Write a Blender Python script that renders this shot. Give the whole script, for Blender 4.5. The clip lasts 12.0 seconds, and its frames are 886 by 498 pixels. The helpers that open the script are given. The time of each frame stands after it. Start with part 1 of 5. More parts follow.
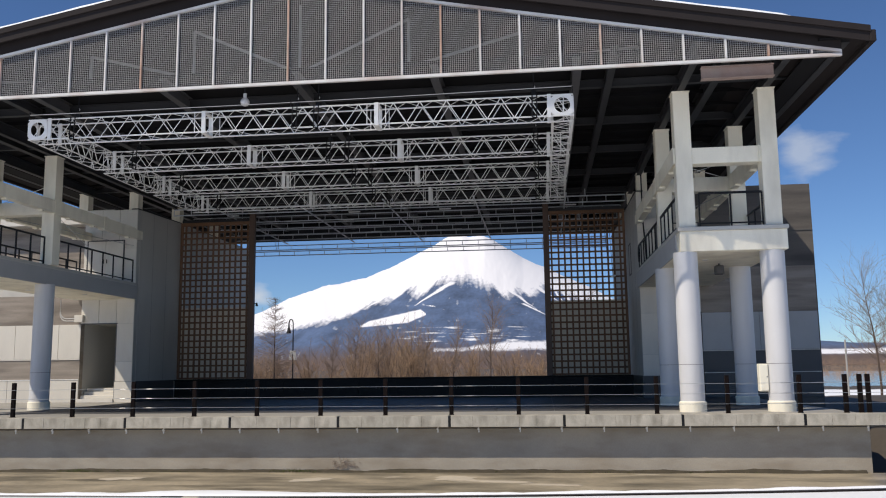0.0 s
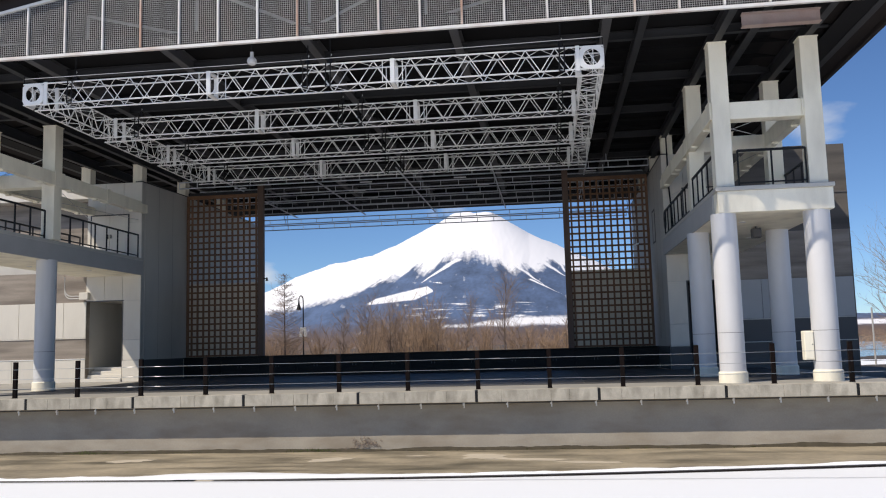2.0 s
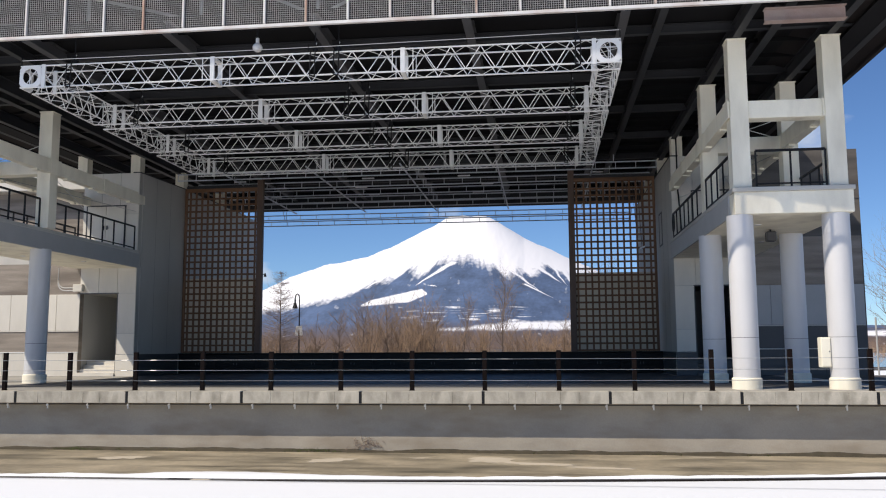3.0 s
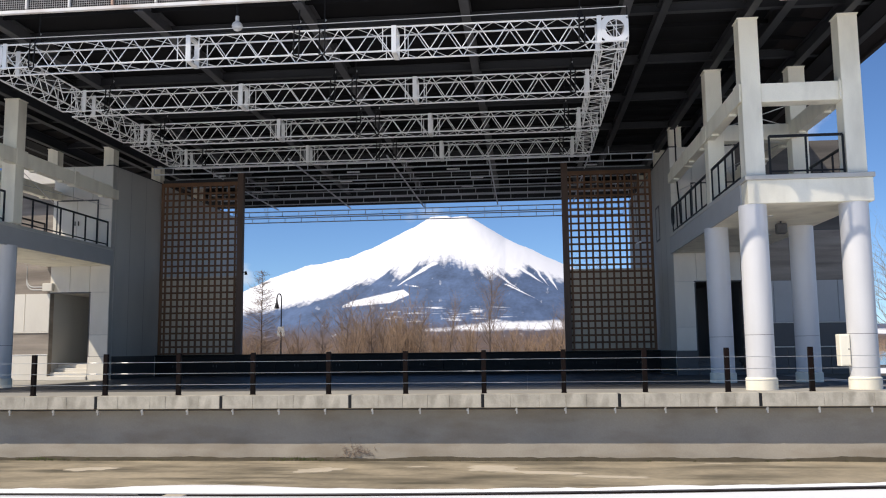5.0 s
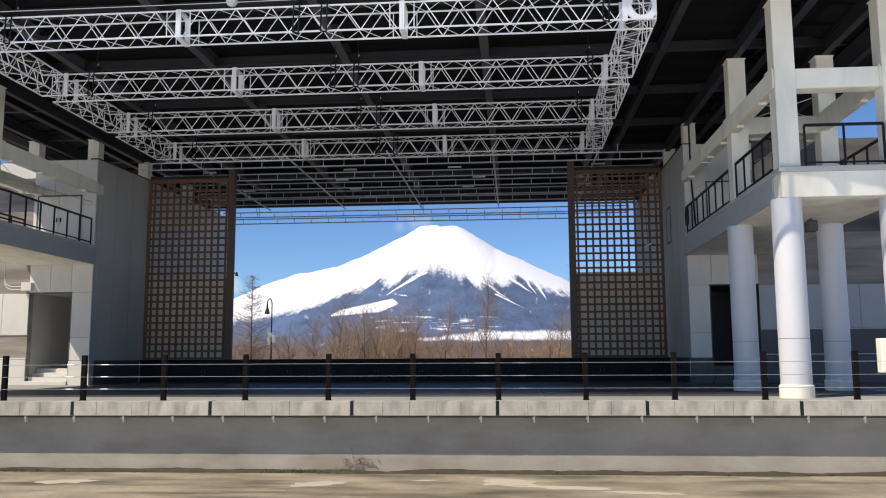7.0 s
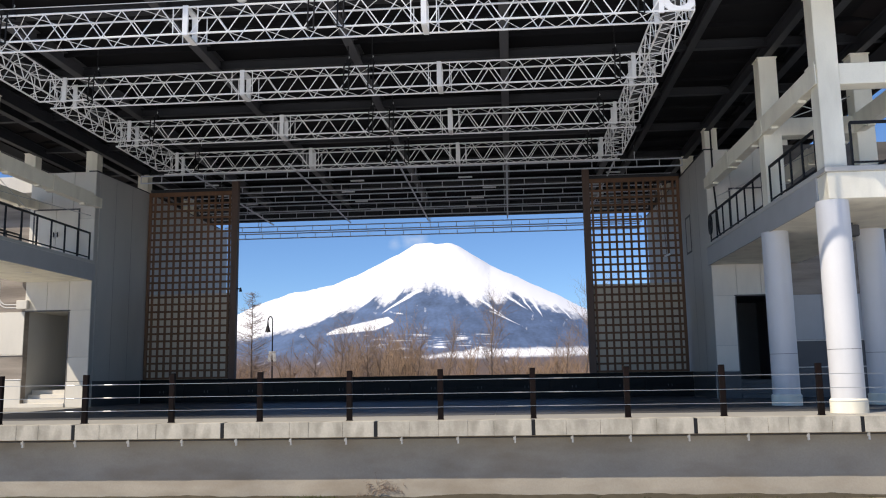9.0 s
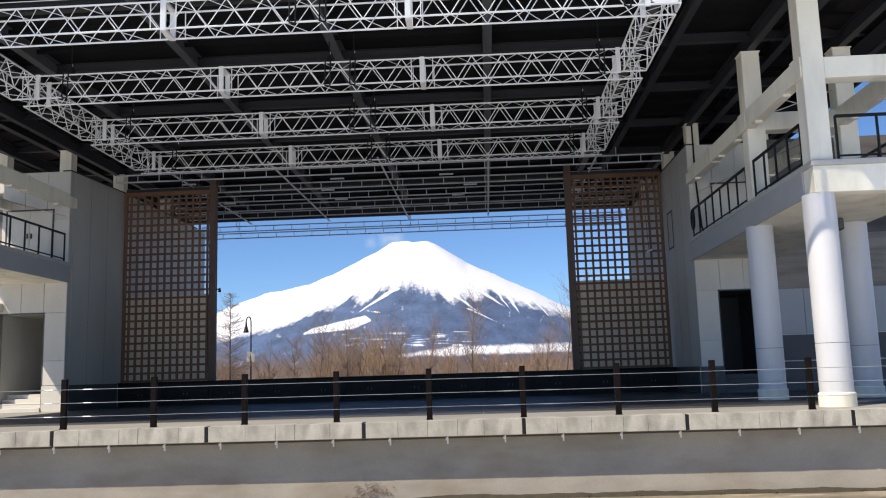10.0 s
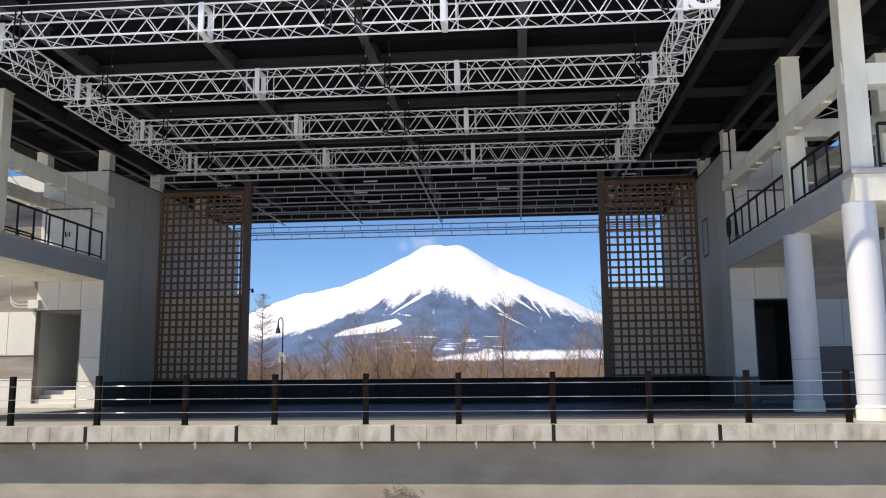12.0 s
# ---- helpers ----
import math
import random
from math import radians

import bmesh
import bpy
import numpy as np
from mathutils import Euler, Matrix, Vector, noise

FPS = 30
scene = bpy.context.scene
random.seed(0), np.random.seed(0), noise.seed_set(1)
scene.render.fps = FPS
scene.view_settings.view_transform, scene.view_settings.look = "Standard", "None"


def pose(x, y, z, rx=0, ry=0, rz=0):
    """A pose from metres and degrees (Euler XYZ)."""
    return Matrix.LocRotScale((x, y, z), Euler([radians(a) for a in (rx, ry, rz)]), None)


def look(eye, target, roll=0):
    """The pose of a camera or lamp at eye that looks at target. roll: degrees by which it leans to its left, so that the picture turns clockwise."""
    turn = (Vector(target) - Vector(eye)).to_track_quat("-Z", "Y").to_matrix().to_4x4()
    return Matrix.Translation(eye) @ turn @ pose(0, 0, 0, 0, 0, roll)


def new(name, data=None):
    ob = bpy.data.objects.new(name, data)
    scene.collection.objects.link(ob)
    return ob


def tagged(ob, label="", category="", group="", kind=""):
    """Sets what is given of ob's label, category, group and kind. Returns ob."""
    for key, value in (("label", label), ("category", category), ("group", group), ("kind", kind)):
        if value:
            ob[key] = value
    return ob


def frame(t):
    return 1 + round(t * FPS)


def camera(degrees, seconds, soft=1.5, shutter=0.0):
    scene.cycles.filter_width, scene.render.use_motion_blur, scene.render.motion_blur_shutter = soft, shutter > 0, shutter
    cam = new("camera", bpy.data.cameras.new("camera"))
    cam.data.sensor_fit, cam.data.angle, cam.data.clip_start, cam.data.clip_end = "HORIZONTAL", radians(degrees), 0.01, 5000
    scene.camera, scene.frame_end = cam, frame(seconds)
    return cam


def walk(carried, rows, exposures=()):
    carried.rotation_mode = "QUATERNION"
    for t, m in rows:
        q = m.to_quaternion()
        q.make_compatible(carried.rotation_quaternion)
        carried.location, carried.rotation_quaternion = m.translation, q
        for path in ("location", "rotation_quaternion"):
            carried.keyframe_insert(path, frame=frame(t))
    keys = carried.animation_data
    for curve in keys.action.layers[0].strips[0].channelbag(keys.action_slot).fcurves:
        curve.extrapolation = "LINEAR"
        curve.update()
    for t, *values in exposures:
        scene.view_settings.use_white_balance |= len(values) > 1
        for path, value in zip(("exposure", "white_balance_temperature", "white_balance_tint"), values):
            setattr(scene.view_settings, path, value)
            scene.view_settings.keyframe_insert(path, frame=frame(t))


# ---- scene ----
cam = camera(55.2, 12.0, soft=1.1)
PATH = [
    (0, (-0.222, -0.597, 1.363), (-0.451, 1.37, 1.643), -0.7),
    (0.5, (-0.385, -0.15, 1.284), (-0.615, 1.818, 1.558), -0.9),
    (1, (-0.469, 0.177, 1.263), (-0.706, 2.145, 1.525), -1.1),
    (1.5, (-0.703, 0.578, 1.278), (-0.956, 2.546, 1.527), -1.1),
    (2, (-0.913, 0.939, 1.252), (-1.158, 2.912, 1.478), -1.5),
    (2.5, (-1.146, 1.325, 1.191), (-1.39, 3.298, 1.41), -0.2),
    (3, (-1.378, 1.677, 1.143), (-1.611, 3.65, 1.376), -0.3),
    (3.5, (-1.558, 1.983, 1.152), (-1.775, 3.958, 1.377), -0.2),
    (5.5, (-2.075, 3.721, 1.09), (-2.258, 5.698, 1.335), -0.6),
    (6, (-2.246, 4.099, 1.036), (-2.437, 6.072, 1.298), -0.0),
    (6.5, (-2.403, 4.507, 1.017), (-2.606, 6.48, 1.274), 0.4),
    (7, (-2.623, 5.044, 0.961), (-2.787, 7.021, 1.217), -0.3),
    (9, (-3.47, 6.338, 0.924), (-3.621, 8.31, 1.221), -0.9),
    (9.5, (-3.697, 6.568, 0.967), (-3.785, 8.543, 1.271), -1.9),
    (10, (-3.72, 6.604, 0.961), (-3.816, 8.581, 1.252), -1.7),
    (10.5, (-3.692, 6.635, 0.99), (-3.832, 8.609, 1.28), -1.2),
    (11, (-3.718, 6.67, 1.015), (-3.883, 8.641, 1.31), -0.9),
    (11.5, (-3.72, 6.663, 0.999), (-3.892, 8.634, 1.295), -0.6),
    (12, (-3.716, 6.657, 0.956), (-3.887, 8.626, 1.258), -0.5),
]
walk(cam, [(t, look(eye, target, roll)) for t, eye, target, roll in PATH],
     exposures=((0, -0.36), (1.5, -0.26), (2.5, -0.18), (3.5, -0.16), (5.5, -0.02), (7, 0.0), (9, 0.08), (12, 0.14)))

# ---- world, sun, exposure ----
SUN = Vector((-0.667, -0.562, 1.0)).normalized()      # towards the sun
world = bpy.data.worlds.new("sky")
scene.world = world
world.use_nodes = True
wn, wl = world.node_tree.nodes, world.node_tree.links
wn.clear()
w_out = wn.new("ShaderNodeOutputWorld")
w_bg = wn.new("ShaderNodeBackground")
w_sky = wn.new("ShaderNodeTexSky")
w_sky.sky_type = 'NISHITA'
w_sky.sun_disc = False
w_sky.sun_elevation = math.asin(SUN.z)
w_sky.sun_rotation = math.atan2(SUN.x, SUN.y)
w_sky.altitude = 1800.0
w_sky.air_density = 1.0
w_sky.dust_density = 0.0
w_sky.ozone_density = 3.0
w_bg.inputs[1].default_value = 0.1
w_tint = wn.new("ShaderNodeVectorMath")
w_tint.operation = 'MULTIPLY'
w_tint.inputs[1].default_value = (0.84, 1.03, 1.28)
wl.new(w_sky.outputs[0], w_tint.inputs[0])
# small fair-weather clouds low in the sky
w_tc = wn.new("ShaderNodeTexCoord")
w_map = wn.new("ShaderNodeMapping")
w_map.inputs["Scale"].default_value = (14, 14, 34)
w_noise = wn.new("ShaderNodeTexNoise")
w_noise.inputs["Scale"].default_value = 1.6
w_noise.inputs["Detail"].default_value = 9
wl.new(w_tc.outputs["Generated"], w_map.inputs[0])
wl.new(w_map.outputs[0], w_noise.inputs[0])
sky_colour = w_tint.outputs[0]
for way, size, peak in (((0.304, 1.0, 0.246), 0.072, 0.52), ((-0.345, 1.0, 0.09), 0.034, 0.75), ((-0.104, 1.0, 0.161), 0.024, 0.32), ((-0.118, 1.0, 0.160), 0.022, 0.30), ((-0.135, 1.0, 0.159), 0.020, 0.26)):
    w_d = wn.new("ShaderNodeVectorMath")
    w_d.operation = 'DISTANCE'
    w_d.inputs[1].default_value = Vector(way).normalized()
    wl.new(w_tc.outputs["Generated"], w_d.inputs[0])
    w_r = wn.new("ShaderNodeMapRange")
    w_r.inputs[1].default_value, w_r.inputs[2].default_value = 0.0, size
    w_r.inputs[3].default_value, w_r.inputs[4].default_value = 0.42, -0.45
    wl.new(w_d.outputs["Value"], w_r.inputs[0])
    w_a = wn.new("ShaderNodeMath")
    wl.new(w_noise.outputs[0], w_a.inputs[0])
    wl.new(w_r.outputs[0], w_a.inputs[1])
    w_s = wn.new("ShaderNodeMapRange")
    w_s.inputs[1].default_value, w_s.inputs[2].default_value = 0.50, 0.92
    w_s.inputs[4].default_value = peak
    wl.new(w_a.outputs[0], w_s.inputs[0])
    w_m = wn.new("ShaderNodeMixRGB")
    w_m.inputs[2].default_value = (8.0, 8.4, 9.0, 1)
    wl.new(w_s.outputs[0], w_m.inputs[0])
    wl.new(sky_colour, w_m.inputs[1])
    sky_colour = w_m.outputs[0]
wl.new(sky_colour, w_bg.inputs[0])
wl.new(w_bg.outputs[0], w_out.inputs[0])

sun_data = bpy.data.lights.new("sun", 'SUN')
sun_data.energy = 5.0
sun_data.angle = radians(0.53)
sun_data.color = (1.0, 0.89, 0.74)
sun = new("sun", sun_data)
sun.matrix_world = look(SUN * 100, (0, 0, 0))


# ---- materials ----
def material(name, colour, rough=0.7, metal=0.0, var=0.16, scale=1.2, grain=30.0, bump=0.15, stretch=(1, 1, 1),
             stain=None, stain_amount=0.0, stain_scale=0.7, stain_stretch=(1, 1, 1), per_piece=0.0, spec=0.5):
    m = bpy.data.materials.new(name)
    m.use_nodes = True
    n, l = m.node_tree.nodes, m.node_tree.links
    b = n["Principled BSDF"]
    b.inputs["Roughness"].default_value = rough
    b.inputs["Metallic"].default_value = metal
    b.inputs["Specular IOR Level"].default_value = spec
    tc = n.new("ShaderNodeTexCoord")
    mp = n.new("ShaderNodeMapping")
    mp.inputs["Scale"].default_value = stretch
    l.new(tc.outputs["Object"], mp.inputs[0])
    big = n.new("ShaderNodeTexNoise")
    big.inputs["Scale"].default_value = scale
    big.inputs["Detail"].default_value = 6
    fine = n.new("ShaderNodeTexNoise")
    fine.inputs["Scale"].default_value = grain
    fine.inputs["Detail"].default_value = 3
    l.new(mp.outputs[0], big.inputs[0])
    l.new(mp.outputs[0], fine.inputs[0])
    add = n.new("ShaderNodeMath")
    add.operation = 'MULTIPLY_ADD'
    add.inputs[1].default_value = 0.45
    l.new(fine.outputs[0], add.inputs[0])
    l.new(big.outputs[0], add.inputs[2])
    rng = n.new("ShaderNodeMapRange")
    rng.inputs[1].default_value, rng.inputs[2].default_value = 0.35, 1.1
    rng.inputs[3].default_value, rng.inputs[4].default_value = 1 - var, 1 + var
    l.new(add.outputs[0], rng.inputs[0])
    mul = n.new("ShaderNodeVectorMath")
    mul.operation = 'SCALE'
    mul.inputs[0].default_value = colour
    last = rng.outputs[0]
    if per_piece:
        oi = n.new("ShaderNodeObjectInfo")
        pr = n.new("ShaderNodeMapRange")
        pr.inputs[3].default_value, pr.inputs[4].default_value = 1 - per_piece, 1 + per_piece
        l.new(oi.outputs["Random"], pr.inputs[0])
        mm = n.new("ShaderNodeMath")
        mm.operation = 'MULTIPLY'
        l.new(last, mm.inputs[0])
        l.new(pr.outputs[0], mm.inputs[1])
        last = mm.outputs[0]
    l.new(last, mul.inputs["Scale"])
    col = mul.outputs[0]
    if stain:
        sm = n.new("ShaderNodeMapping")
        sm.inputs["Scale"].default_value = stain_stretch
        l.new(tc.outputs["Object"], sm.inputs[0])
        sn = n.new("ShaderNodeTexNoise")
        sn.inputs["Scale"].default_value = stain_scale
        sn.inputs["Detail"].default_value = 8
        l.new(sm.outputs[0], sn.inputs[0])
        sr = n.new("ShaderNodeMapRange")
        sr.inputs[1].default_value, sr.inputs[2].default_value = 0.46, 0.70
        sr.inputs[3].default_value, sr.inputs[4].default_value = 0.0, stain_amount
        l.new(sn.outputs[0], sr.inputs[0])
        mx = n.new("ShaderNodeMixRGB")
        mx.inputs[2].default_value = (*stain, 1)
        l.new(sr.outputs[0], mx.inputs[0])
        l.new(col, mx.inputs[1])
        col = mx.outputs[0]
    l.new(col, b.inputs["Base Color"])
    if bump:
        bp = n.new("ShaderNodeBump")
        bp.inputs["Strength"].default_value = bump
        bp.inputs["Distance"].default_value = 0.02
        l.new(add.outputs[0], bp.inputs["Height"])
        l.new(bp.outputs[0], b.inputs["Normal"])
    return m


def masked(name, low, high, attribute, rough=0.85, noise_scale=0.6, noise_amount=0.5, var=0.25, scale=0.05, grain=2.0, bump=0.3, soft=0.06, foot=None, stretch=(1, 1, 1)):
    """Two coverings told apart by a vertex attribute, with a ragged border."""
    m = material(name, low, rough, 0, var, scale, grain, bump, stretch)
    n, l = m.node_tree.nodes, m.node_tree.links
    b = n["Principled BSDF"]
    base = b.inputs["Base Color"].links[0].from_socket
    if foot:
        fc = n.new("ShaderNodeTexCoord")
        fs = n.new("ShaderNodeSeparateXYZ")
        l.new(fc.outputs["Object"], fs.inputs[0])
        fr = n.new("ShaderNodeMapRange")
        fr.inputs[1].default_value, fr.inputs[2].default_value = foot[1], foot[2]
        l.new(fs.outputs[2], fr.inputs[0])
        fm = n.new("ShaderNodeMixRGB")
        fm.inputs[1].default_value = (*foot[0], 1)
        l.new(fr.outputs[0], fm.inputs[0])
        l.new(base, fm.inputs[2])
        base = fm.outputs[0]
    at = n.new("ShaderNodeAttribute")
    at.attribute_name = attribute
    tc = n.new("ShaderNodeTexCoord")
    ns = n.new("ShaderNodeTexNoise")
    ns.inputs["Scale"].default_value = noise_scale
    ns.inputs["Detail"].default_value = 10
    sm = n.new("ShaderNodeMapping")
    sm.inputs["Scale"].default_value = stretch
    l.new(tc.outputs["Object"], sm.inputs[0])
    l.new(sm.outputs[0], ns.inputs[0])
    ma = n.new("ShaderNodeMath")
    ma.operation = 'MULTIPLY_ADD'
    ma.inputs[1].default_value = noise_amount
    l.new(ns.outputs[0], ma.inputs[0])
    l.new(at.outputs["Fac"], ma.inputs[2])
    r = n.new("ShaderNodeMapRange")
    r.inputs[1].default_value = 0.5 + noise_amount * 0.5 - soft
    r.inputs[2].default_value = 0.5 + noise_amount * 0.5 + soft
    l.new(ma.outputs[0], r.inputs[0])
    mx = n.new("ShaderNodeMixRGB")
    mx.inputs[2].default_value = (*high, 1)
    l.new(r.outputs[0], mx.inputs[0])
    l.new(base, mx.inputs[1])
    l.new(mx.outputs[0], b.inputs["Base Color"])
    return m


CONCRETE = material("concrete", (0.40, 0.37, 0.32), 0.85, stain=(0.16, 0.14, 0.11), stain_amount=0.55, stain_scale=1.1, stain_stretch=(1, 1, 0.35))
COPING = material("coping_concrete", (0.44, 0.41, 0.345), 0.85, var=0.3, scale=2.2, stain=(0.17, 0.155, 0.12), stain_amount=0.55, stain_scale=2.6, stain_stretch=(1.2, 1, 0.7), per_piece=0.06, bump=0.3)
WALLC = material("retaining_wall_concrete", (0.38, 0.345, 0.285), 0.9, var=0.18, scale=0.8, stain=(0.22, 0.175, 0.12), stain_amount=0.5, stain_scale=1.1, stain_stretch=(0.6, 1, 1.8), bump=0.25)
BASIN = material("basin_concrete", (0.37, 0.315, 0.225), 0.45, var=0.5, scale=0.7, grain=7, stain=(0.10, 0.088, 0.06), stain_amount=0.95, stain_scale=0.8, stain_stretch=(0.5, 1.8, 1), bump=0.12)
PALE = material("pale_dry_concrete", (0.52, 0.46, 0.36), 0.9, var=0.15)
DECK = material("deck_concrete", (0.35, 0.335, 0.30), 0.75, var=0.15, scale=0.5, stain=(0.2, 0.2, 0.2), stain_amount=0.4, stain_scale=0.35, bump=0.08)
# floor colour that carries the shade under the roof
SHADEFLOOR = material("shade_dark_floor", (0.062, 0.062, 0.063), 0.62, var=0.2, scale=0.4, stain=(0.07, 0.07, 0.075), stain_amount=0.5, stain_scale=0.5, bump=0.05)
PAINT = material("cream_painted_concrete", (0.92, 0.875, 0.73), 0.65, var=0.08, scale=0.8, stain=(0.42, 0.38, 0.30), stain_amount=0.35, stain_scale=1.4, stain_stretch=(1, 1, 0.3), bump=0.08)
COLUMN = material("pale_grey_painted_steel", (0.63, 0.63, 0.64), 0.45, var=0.05, scale=1.0, stain=(0.42, 0.42, 0.43), stain_amount=0.3, stain_scale=1.2, stain_stretch=(2, 2, 0.2), bump=0.03)
PANEL = material("light_wall_panel", (0.68, 0.645, 0.575), 0.6, var=0.07, scale=0.6, stain=(0.36, 0.34, 0.31), stain_amount=0.3, stain_scale=0.9, stain_stretch=(1, 1, 0.3), per_piece=0.04, bump=0.04)
GREYWALL = material("grey_wall_panel", (0.50, 0.49, 0.455), 0.6, var=0.07, scale=0.4, stain=(0.3, 0.3, 0.3), stain_amount=0.3, stain_stretch=(1, 1, 0.3), bump=0.04)
WEATHER = material("weathered_board_concrete", (0.30, 0.26, 0.22), 0.85, var=0.35, scale=1.1, stretch=(0.35, 1, 4), stain=(0.12, 0.10, 0.085), stain_amount=0.7, stain_scale=0.8, stain_stretch=(0.4, 1, 3), bump=0.3)
# dark tone for shaded east parts and wall feet, and for real joints
SHADEJOINT = material("shade_and_joint_grey", (0.07, 0.07, 0.072), 0.5, var=0.12, stain=(0.08, 0.08, 0.08), stain_amount=0.4)
BLACKW = material("black_painted_board", (0.016, 0.015, 0.014), 0.6, spec=0.2, var=0.3, scale=2, bump=0.05)
BLACK = material("black_painted_steel", (0.012, 0.012, 0.013), 0.5, spec=0.25, var=0.2, bump=0.03)
POST = material("dark_brown_steel", (0.008, 0.006, 0.0055), 0.6, spec=0.06, var=0.25, scale=3, stain=(0.022, 0.009, 0.008), stain_amount=0.4, stain_scale=4, bump=0.05)
WIRE = material("stainless_wire", (0.52, 0.52, 0.515), 0.38, 1.0, var=0.08, bump=0)
ALU = material("aluminium_truss", (0.82, 0.82, 0.81), 0.42, 0.0, var=0.08, scale=2, bump=0.02)
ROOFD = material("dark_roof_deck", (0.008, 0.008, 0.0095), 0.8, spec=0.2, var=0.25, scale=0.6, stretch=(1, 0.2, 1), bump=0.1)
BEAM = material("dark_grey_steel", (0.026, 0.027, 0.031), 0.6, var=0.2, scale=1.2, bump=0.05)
BEAMP = material("light_grey_steel", (0.075, 0.075, 0.08), 0.55, var=0.15, scale=1.2, bump=0.05)
ATTIC = material("mid_grey_steel", (0.26, 0.26, 0.26), 0.6, var=0.2, bump=0)
BATTEN = material("grey_galvanised_tube", (0.60, 0.62, 0.67), 0.5, var=0.12, bump=0)
CONDUIT = material("grey_conduit", (0.50, 0.49, 0.47), 0.6, var=0.1, bump=0)
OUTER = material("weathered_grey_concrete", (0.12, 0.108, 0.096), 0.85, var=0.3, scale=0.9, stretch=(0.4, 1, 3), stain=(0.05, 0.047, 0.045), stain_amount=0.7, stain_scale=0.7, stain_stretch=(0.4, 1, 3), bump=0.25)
SLABSIDE = material("mid_grey_tone", (0.42, 0.42, 0.415), 0.6, var=0.08, bump=0.04)
DAMP = material("dark_damp_mortar", (0.055, 0.046, 0.03), 0.9, var=0.4, scale=3, bump=0.4)
RUSTB = material("faded_red_primer_steel", (0.34, 0.25, 0.22), 0.6, var=0.2, scale=2, stain=(0.45, 0.42, 0.38), stain_amount=0.5, bump=0.06)
FASCIA = material("dark_brown_roof_fascia", (0.022, 0.018, 0.018), 0.8, spec=0.2, var=0.15, scale=1.5, bump=0.05)
MESHBAR = material("white_painted_bar", (0.66, 0.65, 0.63), 0.5, var=0.1, scale=1.5, stain=(0.33, 0.17, 0.10), stain_amount=0.55, stain_scale=0.55, stain_stretch=(1, 1, 0.6), bump=0.04)
RUSTBAR = material("rusty_white_bar", (0.42, 0.27, 0.20), 0.7, var=0.3, scale=1.5, stain=(0.62, 0.58, 0.54), stain_amount=0.8, stain_scale=1.2, stain_stretch=(1, 1, 0.5), bump=0.1)
MESHW = material("galvanised_wire", (0.34, 0.337, 0.33), 0.5, 0.0, var=0.1, bump=0)
WOOD = material("brown_timber_lattice", (0.175, 0.088, 0.043), 0.65, var=0.3, scale=1.5, stretch=(1, 1, 0.2), grain=18, per_piece=0.15, bump=0.15)
WOODD = material("dark_brown_timber_frame", (0.12, 0.075, 0.055), 0.65, var=0.25, scale=1.5, stretch=(1, 1, 0.2), grain=18, bump=0.15)
BACKING = material("beige_backing_board", (0.63, 0.565, 0.455), 0.7, var=0.08, scale=0.7, bump=0.04)
SNOW = material("snow", (0.91, 0.935, 0.96), 0.75, var=0.04, scale=0.8, grain=14, bump=0.35)
WHITE = material("white_plastic", (0.75, 0.75, 0.74), 0.4, var=0.04, bump=0.02)
BARK = material("grey_brown_bark", (0.12, 0.085, 0.065), 0.9, var=0.25, scale=3, grain=40, bump=0.3)
TWIG = material("pale_brown_twigs", (0.24, 0.178, 0.138), 0.9, var=0.3, scale=0.6, bump=0)
BRUSH = material("dry_tan_brushwood", (0.33, 0.225, 0.145), 0.9, var=0.35, scale=0.35, grain=3, bump=0)
GRASS = material("green_moss_tufts", (0.10, 0.12, 0.04), 0.9, var=0.4, scale=4, bump=0)
WATER = material("lake_water", (0.03, 0.07, 0.14), 0.12, var=0.2, scale=0.05, grain=0.6, bump=0.2)
GLASS = bpy.data.materials.new("window_glass")
GLASS.use_nodes = True
GLASS.node_tree.nodes["Principled BSDF"].inputs["Base Color"].default_value = (0.05, 0.06, 0.065, 1)
GLASS.node_tree.nodes["Principled BSDF"].inputs["Roughness"].default_value = 0.06
LAMPW = material("fluorescent_batten", (0.8, 0.8, 0.8), 0.4, var=0.02, bump=0)
# forest base colour is blued to hold the distance haze
MOUNT = masked("hazy_mountain_forest_and_snow", (0.085, 0.130, 0.23), (0.90, 0.90, 0.92), "snow", noise_scale=0.09, noise_amount=0.34, var=0.55, scale=0.02, grain=0.12, bump=0.0, soft=0.22, stretch=(1, 0.25, 1.2), foot=((0.12, 0.085, 0.07), 22.0, 66.0))
GROUND = masked("winter_ground", (0.075, 0.062, 0.048), (0.91, 0.935, 0.96), "snow", noise_scale=0.8, noise_amount=0.6, scale=0.2, grain=6)


# ---- building helpers ----
CX = -7.85          # axis of symmetry of the stage house
DECKZ = -0.06


def mesh_of(bm, name, mat):
    me = bpy.data.meshes.new(name)
    bm.normal_update()
    bm.to_mesh(me)
    bm.free()
    me.materials.append(mat)
    return me


def thing(name, at, label, category, group="", kind=""):
    ob = new(name)
    ob.empty_display_size = 0.2
    ob.location = at
    return tagged(ob, label, category, group, kind)


def origin(ob):
    p = Vector((0, 0, 0))
    while ob:
        p += ob.location
        ob = ob.parent
    return p


def part(name, bm, mat, parent=None, label=""):
    """One mesh object from a bmesh in world coordinates, under a thing or a part."""
    if parent:
        bmesh.ops.translate(bm, verts=bm.verts, vec=-origin(parent))
    ob = new(name, mesh_of(bm, name, mat))
    ob.parent = parent
    return tagged(ob, label)


